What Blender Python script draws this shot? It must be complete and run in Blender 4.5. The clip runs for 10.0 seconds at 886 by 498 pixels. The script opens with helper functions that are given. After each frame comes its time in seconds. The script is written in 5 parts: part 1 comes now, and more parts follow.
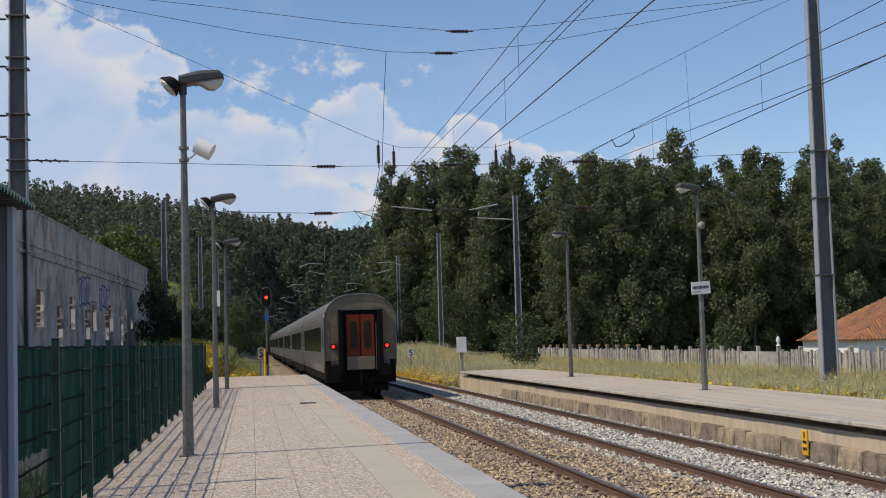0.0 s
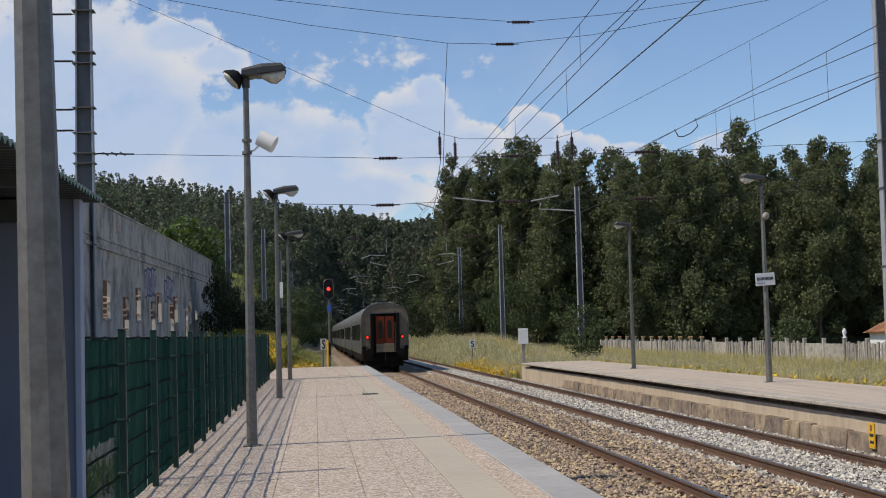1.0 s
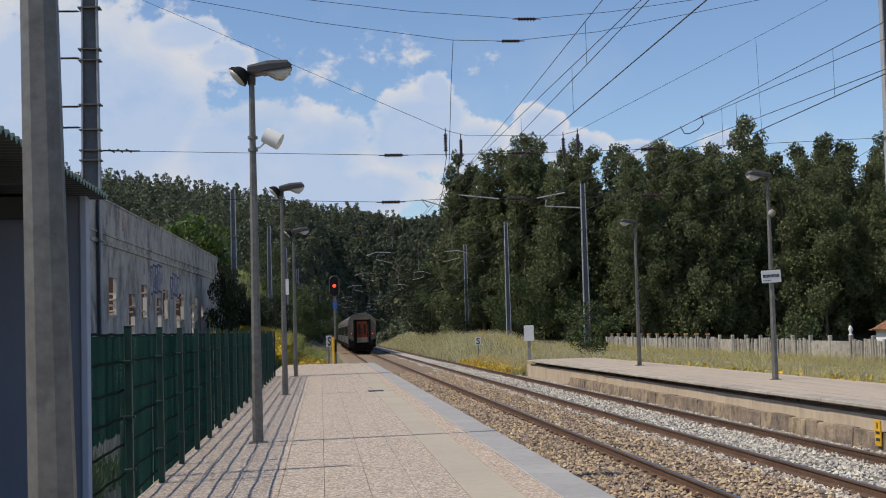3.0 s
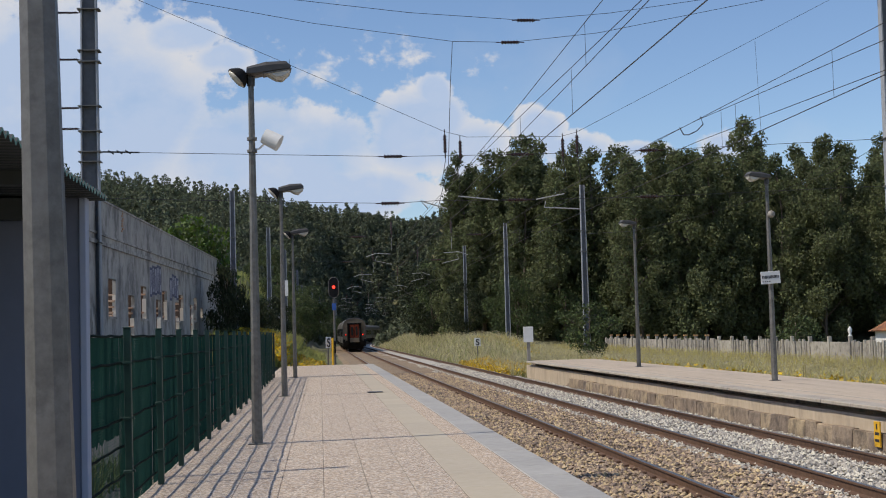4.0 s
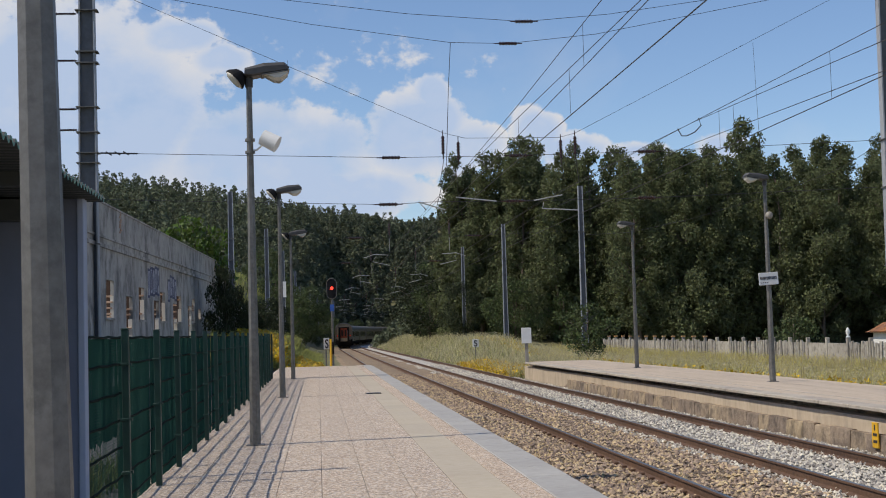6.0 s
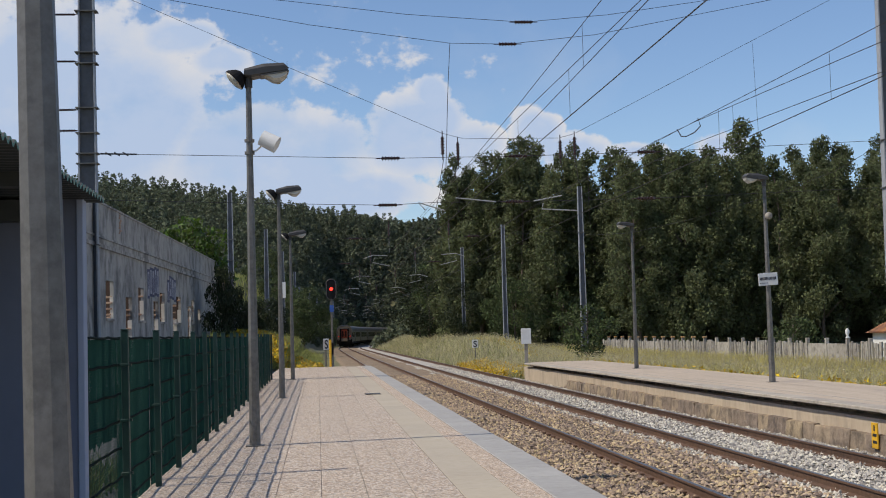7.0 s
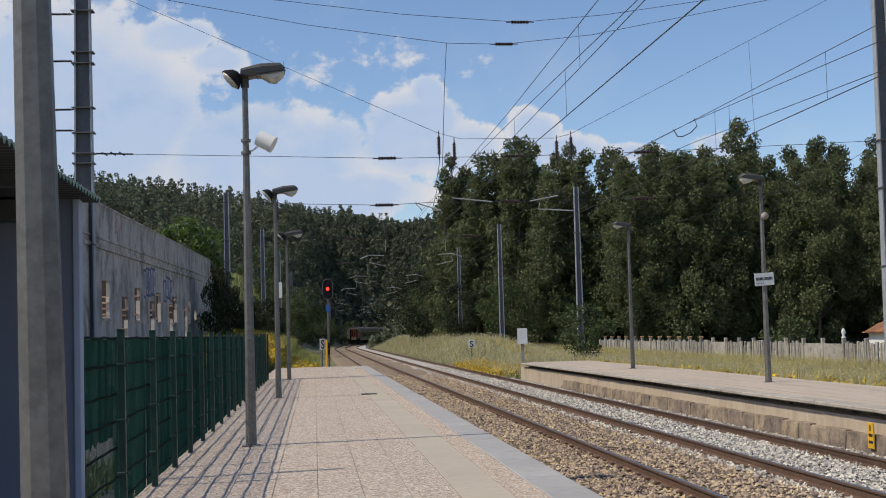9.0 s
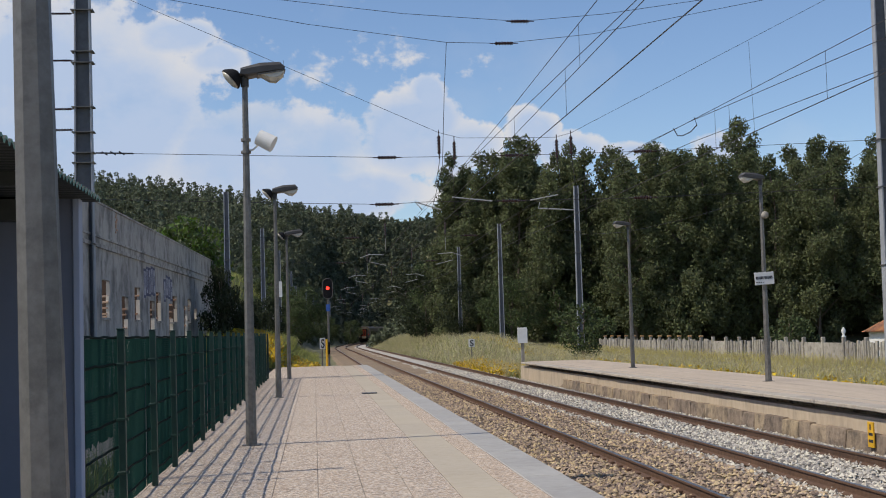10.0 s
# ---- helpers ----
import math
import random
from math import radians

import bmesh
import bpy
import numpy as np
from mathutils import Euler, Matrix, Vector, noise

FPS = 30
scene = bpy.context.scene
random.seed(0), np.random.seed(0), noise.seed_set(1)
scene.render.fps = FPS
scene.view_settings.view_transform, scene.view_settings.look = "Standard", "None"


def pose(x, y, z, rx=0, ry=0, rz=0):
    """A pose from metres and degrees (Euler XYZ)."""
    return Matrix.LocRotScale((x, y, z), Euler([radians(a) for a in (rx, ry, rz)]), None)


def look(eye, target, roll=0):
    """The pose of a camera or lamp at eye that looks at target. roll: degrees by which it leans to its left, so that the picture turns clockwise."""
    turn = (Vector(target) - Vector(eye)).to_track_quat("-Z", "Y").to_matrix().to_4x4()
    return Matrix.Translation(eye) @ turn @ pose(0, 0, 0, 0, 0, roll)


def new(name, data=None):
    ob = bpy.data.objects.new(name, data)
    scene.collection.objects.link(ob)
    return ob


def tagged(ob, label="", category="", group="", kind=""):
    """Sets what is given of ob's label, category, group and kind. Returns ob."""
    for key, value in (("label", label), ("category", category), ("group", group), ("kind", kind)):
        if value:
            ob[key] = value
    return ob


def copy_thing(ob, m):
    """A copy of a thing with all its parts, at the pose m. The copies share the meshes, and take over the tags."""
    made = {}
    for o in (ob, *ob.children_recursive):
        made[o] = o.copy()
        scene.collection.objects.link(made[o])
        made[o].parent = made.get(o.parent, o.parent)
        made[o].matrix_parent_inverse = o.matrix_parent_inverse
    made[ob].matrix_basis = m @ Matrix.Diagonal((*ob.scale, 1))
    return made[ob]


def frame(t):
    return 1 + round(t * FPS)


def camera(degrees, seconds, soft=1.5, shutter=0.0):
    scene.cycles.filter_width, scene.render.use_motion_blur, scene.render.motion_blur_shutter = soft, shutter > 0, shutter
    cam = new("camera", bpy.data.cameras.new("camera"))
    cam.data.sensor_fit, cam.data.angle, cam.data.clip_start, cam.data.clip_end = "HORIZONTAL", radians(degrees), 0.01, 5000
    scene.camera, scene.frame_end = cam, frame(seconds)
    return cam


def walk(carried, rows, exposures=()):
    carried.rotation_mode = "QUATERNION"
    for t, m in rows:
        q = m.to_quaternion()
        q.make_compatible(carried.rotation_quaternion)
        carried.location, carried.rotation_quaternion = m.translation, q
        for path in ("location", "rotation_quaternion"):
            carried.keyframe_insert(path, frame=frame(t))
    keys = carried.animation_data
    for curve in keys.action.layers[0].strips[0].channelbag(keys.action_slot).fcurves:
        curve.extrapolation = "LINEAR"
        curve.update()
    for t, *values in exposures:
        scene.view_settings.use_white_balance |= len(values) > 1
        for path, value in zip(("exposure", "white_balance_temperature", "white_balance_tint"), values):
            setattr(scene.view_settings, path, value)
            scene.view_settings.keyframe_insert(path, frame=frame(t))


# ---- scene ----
cam = camera(36.91, 10.0, soft=1.05)
EYE = Vector((0.0, 0.0, 1.55))


def aim(yaw, pitch, roll):
    """The camera's pose at its stand, from degrees."""
    y, p = radians(yaw), radians(pitch)
    way = Vector((-math.sin(y) * math.cos(p), math.cos(y) * math.cos(p), math.sin(p)))
    return look(EYE, EYE + way * 50, roll)


walk(cam, [
    (0.0, aim(-8.266, 3.898, -1.654)),
    (0.5, aim(-6.337, 3.721, -1.601)),
    (1.0, aim(-5.596, 3.603, -1.570)),
    (1.5, aim(-5.448, 3.535, -1.528)),
    (2.0, aim(-5.357, 3.498, -1.574)),
    (2.5, aim(-5.333, 3.464, -1.524)),
    (4.0, aim(-5.375, 3.534, -1.555)),
    (4.5, aim(-5.379, 3.537, -1.513)),
    (5.0, aim(-5.413, 3.570, -1.557)),
    (5.5, aim(-5.449, 3.570, -1.560)),
    (7.0, aim(-5.480, 3.606, -1.584)),
    (7.5, aim(-5.524, 3.605, -1.565)),
    (8.0, aim(-5.560, 3.604, -1.568)),
    (8.5, aim(-5.560, 3.604, -1.568)),
    (9.0, aim(-5.633, 3.602, -1.573)),
    (9.5, aim(-5.705, 3.597, -1.609)),
    (10.0, aim(-5.632, 3.569, -1.600)),
])

# ---- light ----
SUN_EL, SUN_AZ = radians(51), math.atan2(-0.975, -0.2)   # azimuth from +y towards +x
scene.view_settings.exposure = 0.0
sun_way = Vector((math.sin(SUN_AZ) * math.cos(SUN_EL), math.cos(SUN_AZ) * math.cos(SUN_EL), math.sin(SUN_EL)))
sun = new("sun", bpy.data.lights.new("sun", "SUN"))
sun.data.energy, sun.data.angle, sun.data.color = 3.9, radians(0.53), (1.0, 0.91, 0.77)
sun.matrix_basis = look(sun_way * 200, (0, 0, 0))


class Nodes:
    """Short ways to build a node tree."""

    def __init__(self, tree):
        self.tree = tree
        tree.nodes.clear()

    def add(self, kind, ins=None, **props):
        n = self.tree.nodes.new(kind)
        if "operation" in props:
            n.operation, n.use_clamp = props["operation"], props.get("use_clamp", False)
        if "blend_type" in props:
            n.data_type, n.blend_type = "RGBA", props["blend_type"]
        if "interpolation_type" in props:
            n.interpolation_type = props["interpolation_type"]
        for k, v in (ins or {}).items():
            s = n.inputs[k]
            if isinstance(v, bpy.types.NodeSocket):
                self.tree.links.new(v, s)
            else:
                s.default_value = v
        return n

    def math(self, op, a, b=0.0, c=0.0, clamp=False):
        return self.add("ShaderNodeMath", {0: a, 1: b, 2: c}, operation=op, use_clamp=clamp).outputs[0]

    def ramp(self, fac, stops, interp="LINEAR"):
        n = self.add("ShaderNodeValToRGB", {0: fac})
        r = n.color_ramp
        r.interpolation = interp
        while len(r.elements) < len(stops):
            r.elements.new(0.5)
        for e, (p, c) in zip(r.elements, stops):
            e.position = p
            e.color = (*c, 1) if len(c) == 3 else c
        return n.outputs[0]

    def noise(self, vec, scale, detail=4, rough=0.55, dims="3D"):
        return self.add("ShaderNodeTexNoise", {"Vector": vec, "Scale": scale, "Detail": detail, "Roughness": rough}).outputs[0]

    def mix(self, fac, a, b, blend="MIX"):
        n = self.add("ShaderNodeMix", data_type="RGBA", blend_type=blend)
        for s, v in ((n.inputs[0], fac), (n.inputs[6], a), (n.inputs[7], b)):
            if isinstance(v, bpy.types.NodeSocket):
                self.tree.links.new(v, s)
            else:
                s.default_value = (*v, 1) if isinstance(v, tuple) and len(v) == 3 else v
        return n.outputs[2]


def make_world():
    w = bpy.data.worlds.new("sky")
    w.use_nodes = True
    scene.world = w
    n = Nodes(w.node_tree)
    sky = n.add("ShaderNodeTexSky")
    sky.sky_type, sky.sun_disc, sky.sun_elevation, sky.sun_rotation = "NISHITA", False, SUN_EL, SUN_AZ
    sky.air_density, sky.dust_density, sky.ozone_density = 1.0, 0.25, 2.2
    d = n.add("ShaderNodeTexCoord").outputs["Generated"]
    s = n.add("ShaderNodeSeparateXYZ", {0: d})
    el = n.math("ARCSINE", s.outputs[2])
    az = n.math("ARCTAN2", s.outputs[0], s.outputs[1])
    v = n.add("ShaderNodeCombineXYZ", {0: az, 1: n.math("MULTIPLY", el, 1.25), 2: 0.37}).outputs[0]
    puff = n.math("SUBTRACT", n.noise(v, 24.0, 3, 0.5), 0.5)
    fine = n.math("SUBTRACT", n.noise(v, 60.0, 8, 0.62), 0.5)
    wander = n.math("SUBTRACT", n.noise(v, 11.0, 2, 0.5), 0.5)
    az2, el2 = n.math("MULTIPLY_ADD", wander, 0.05, az), n.math("MULTIPLY_ADD", puff, 0.018, el)
    # cumulus heaps: azimuth, elevation, half-width, half-height, weight
    heaps = ((-0.18, 0.1658, 0.128, 0.095, 1.0), (-0.0325, 0.133, 0.1, 0.046, 1.0), (0.0787, 0.150, 0.046, 0.040, 1.1),
             (0.092, 0.178, 0.018, 0.018, 0.9), (0.1126, 0.138, 0.034, 0.026, 1.0), (0.1665, 0.148, 0.026, 0.022, 1.0),
             (0.194, 0.134, 0.032, 0.016, 0.9), (0.24, 0.130, 0.03, 0.010, 0.6), (0.311, 0.131, 0.03, 0.013, 0.7),
             (0.0285, 0.2028, 0.06, 0.013, 0.04), (0.0459, 0.2138, 0.02, 0.008, 0.06), (0.018, 0.105, 0.09, 0.026, 1.0),
             (-0.10, 0.222, 0.03, 0.017, 0.8), (-0.074, 0.205, 0.022, 0.015, 0.8), (-0.5, 0.2, 0.25, 0.16, 1.0), (-1.2, 0.16, 0.35, 0.13, 0.8),
             (1.1, 0.12, 0.3, 0.05, 0.6), (2.2, 0.15, 0.4, 0.10, 0.8), (-2.3, 0.15, 0.5, 0.12, 0.8))
    field = -1.0
    for a, e, ra, re, wt in heaps:
        dx, dy = n.math("MULTIPLY_ADD", az2, 1 / ra, -a / ra), n.math("MULTIPLY_ADD", el2, 1 / re, -e / re)
        d2 = n.math("MULTIPLY_ADD", dx, dx, n.math("MULTIPLY", dy, dy))
        field = n.math("MAXIMUM", field, n.math("MULTIPLY_ADD", n.math("SQRT", d2), -wt, wt))
    rough = n.math("MULTIPLY_ADD", fine, 0.75, n.math("MULTIPLY", puff, 0.6))
    field = n.math("ADD", field, n.math("MULTIPLY", rough, n.add("ShaderNodeMapRange", {0: field, 1: -0.4, 2: 0.1, 3: 0.2, 4: 1.0}).outputs[0]))
    dens = n.add("ShaderNodeMapRange", {0: field, 1: 0.0, 2: 0.20}, interpolation_type="SMOOTHSTEP").outputs[0]
    holes = n.add("ShaderNodeMapRange", {0: n.noise(v, 13.0, 5, 0.6), 1: 0.28, 2: 0.5}, interpolation_type="SMOOTHSTEP").outputs[0]
    dens = n.math("MULTIPLY", dens, n.math("MULTIPLY_ADD", holes, 0.35, 0.62))
    veil = n.math("MULTIPLY", n.add("ShaderNodeMapRange", {0: n.noise(v, 5.0, 6, 0.55), 1: 0.52, 2: 0.8}).outputs[0], 0.25)
    dens = n.math("MAXIMUM", dens, veil)
    # bright sunlit rims, bluish grey bellies
    lit = n.add("ShaderNodeMapRange", {0: n.math("MULTIPLY_ADD", n.math("ADD", puff, fine), -0.85, field), 1: 0.46, 2: -0.02}).outputs[0]
    lit = n.math("MULTIPLY_ADD", n.math("SUBTRACT", n.noise(v, 17.0, 6, 0.6), 0.5), 1.5, lit, clamp=True)
    cloud = n.mix(lit, (3.9, 4.75, 6.3), (6.1, 6.0, 6.05))
    blue = n.mix(1.0, sky.outputs[0], (0.90, 0.95, 1.06), "MULTIPLY")
    bg = n.add("ShaderNodeBackground", {0: n.mix(dens, blue, cloud), 1: 0.118})
    n.add("ShaderNodeOutputWorld", {0: bg.outputs[0]})


make_world()

# ---- materials ----


def mat(name, col, col2=None, rough=0.8, metal=0.0, scale=6.0, big=0.6, bump=0.2, dist=0.01, island=0.0, pick=0.0,
        space="world", stretch=(1, 1, 1), stain=None, stain_at=(0.5, 0.7), spec=0.5, trans=0.0, coat=0.0, speck=0.0):
    """Procedural surface: grain and patches between two colours, stains, fine relief."""
    m = bpy.data.materials.new(name)
    m.use_nodes = True
    n = Nodes(m.node_tree)
    col2 = col2 or tuple(c * 0.72 for c in col)
    p = n.add("ShaderNodeNewGeometry").outputs["Position"] if space == "world" else n.add("ShaderNodeTexCoord").outputs["Object"]
    p = n.add("ShaderNodeMapping", {0: p, 3: stretch}).outputs[0]
    grain = n.noise(p, scale, 6, 0.65)
    patch = n.noise(p, big, 4, 0.6)
    f = n.math("MULTIPLY_ADD", n.math("SUBTRACT", grain, 0.5), 1.6, 0.5)
    f = n.math("MULTIPLY_ADD", n.math("SUBTRACT", patch, 0.5), 1.2, f, clamp=True)
    c = n.mix(f, col, col2)
    if speck:
        vo = n.add("ShaderNodeTexVoronoi", {"Vector": p, "Scale": 44.0, "Randomness": 1.0})
        peb = n.ramp(n.add("ShaderNodeSeparateColor", {0: vo.outputs["Color"]}).outputs[0],
                     [(0.0, (0.10, 0.08, 0.065)), (0.2, (0.30, 0.225, 0.165)), (0.42, (0.47, 0.375, 0.28)), (0.62, (0.56, 0.44, 0.33)), (0.8, (0.80, 0.72, 0.61)), (0.92, (0.42, 0.40, 0.38)), (1.0, (0.15, 0.14, 0.135))])
        c = n.mix(speck, c, peb)
    if stain:
        sp = n.noise(p, big * 2.7, 8, 0.68)
        sf = n.add("ShaderNodeMapRange", {0: sp, 1: stain_at[0], 2: stain_at[1]}).outputs[0]
        c = n.mix(n.math("MULTIPLY", sf, 0.8), c, stain)
    if island or pick:
        r = n.add("ShaderNodeNewGeometry").outputs["Random Per Island"] if island else n.add("ShaderNodeObjectInfo").outputs["Random"]
        k = island or pick
        hsv = n.add("ShaderNodeHueSaturation", {"Hue": n.math("MULTIPLY_ADD", r, 0.04 * k, 0.5 - 0.02 * k),
                    "Saturation": n.math("MULTIPLY_ADD", r, 0.4 * k, 1 - 0.2 * k),
                    "Value": n.math("MULTIPLY_ADD", r, k, 1 - k * 0.5), "Fac": 1.0, "Color": c})
        c = hsv.outputs[0]
    ins = {"Base Color": c, "Metallic": metal, "Specular IOR Level": spec, "Coat Weight": coat,
           "Roughness": n.math("MULTIPLY_ADD", n.math("SUBTRACT", grain, 0.5), 0.3, rough, clamp=True)}
    if bump:
        ins["Normal"] = n.add("ShaderNodeBump", {"Strength": bump, "Distance": dist, "Height": grain}).outputs[0]
    sh = n.add("ShaderNodeBsdfPrincipled", ins).outputs[0]
    if trans:
        tl = n.add("ShaderNodeBsdfTranslucent", {0: c}).outputs[0]
        sh = n.add("ShaderNodeMixShader", {0: trans, 1: sh, 2: tl}).outputs[0]
    n.add("ShaderNodeOutputMaterial", {0: sh})
    return m


def glow(name, col, strength):
    m = bpy.data.materials.new(name)
    m.use_nodes = True
    n = Nodes(m.node_tree)
    e = n.add("ShaderNodeEmission", {0: (*col, 1), 1: strength})
    n.add("ShaderNodeOutputMaterial", {0: e.outputs[0]})
    return m


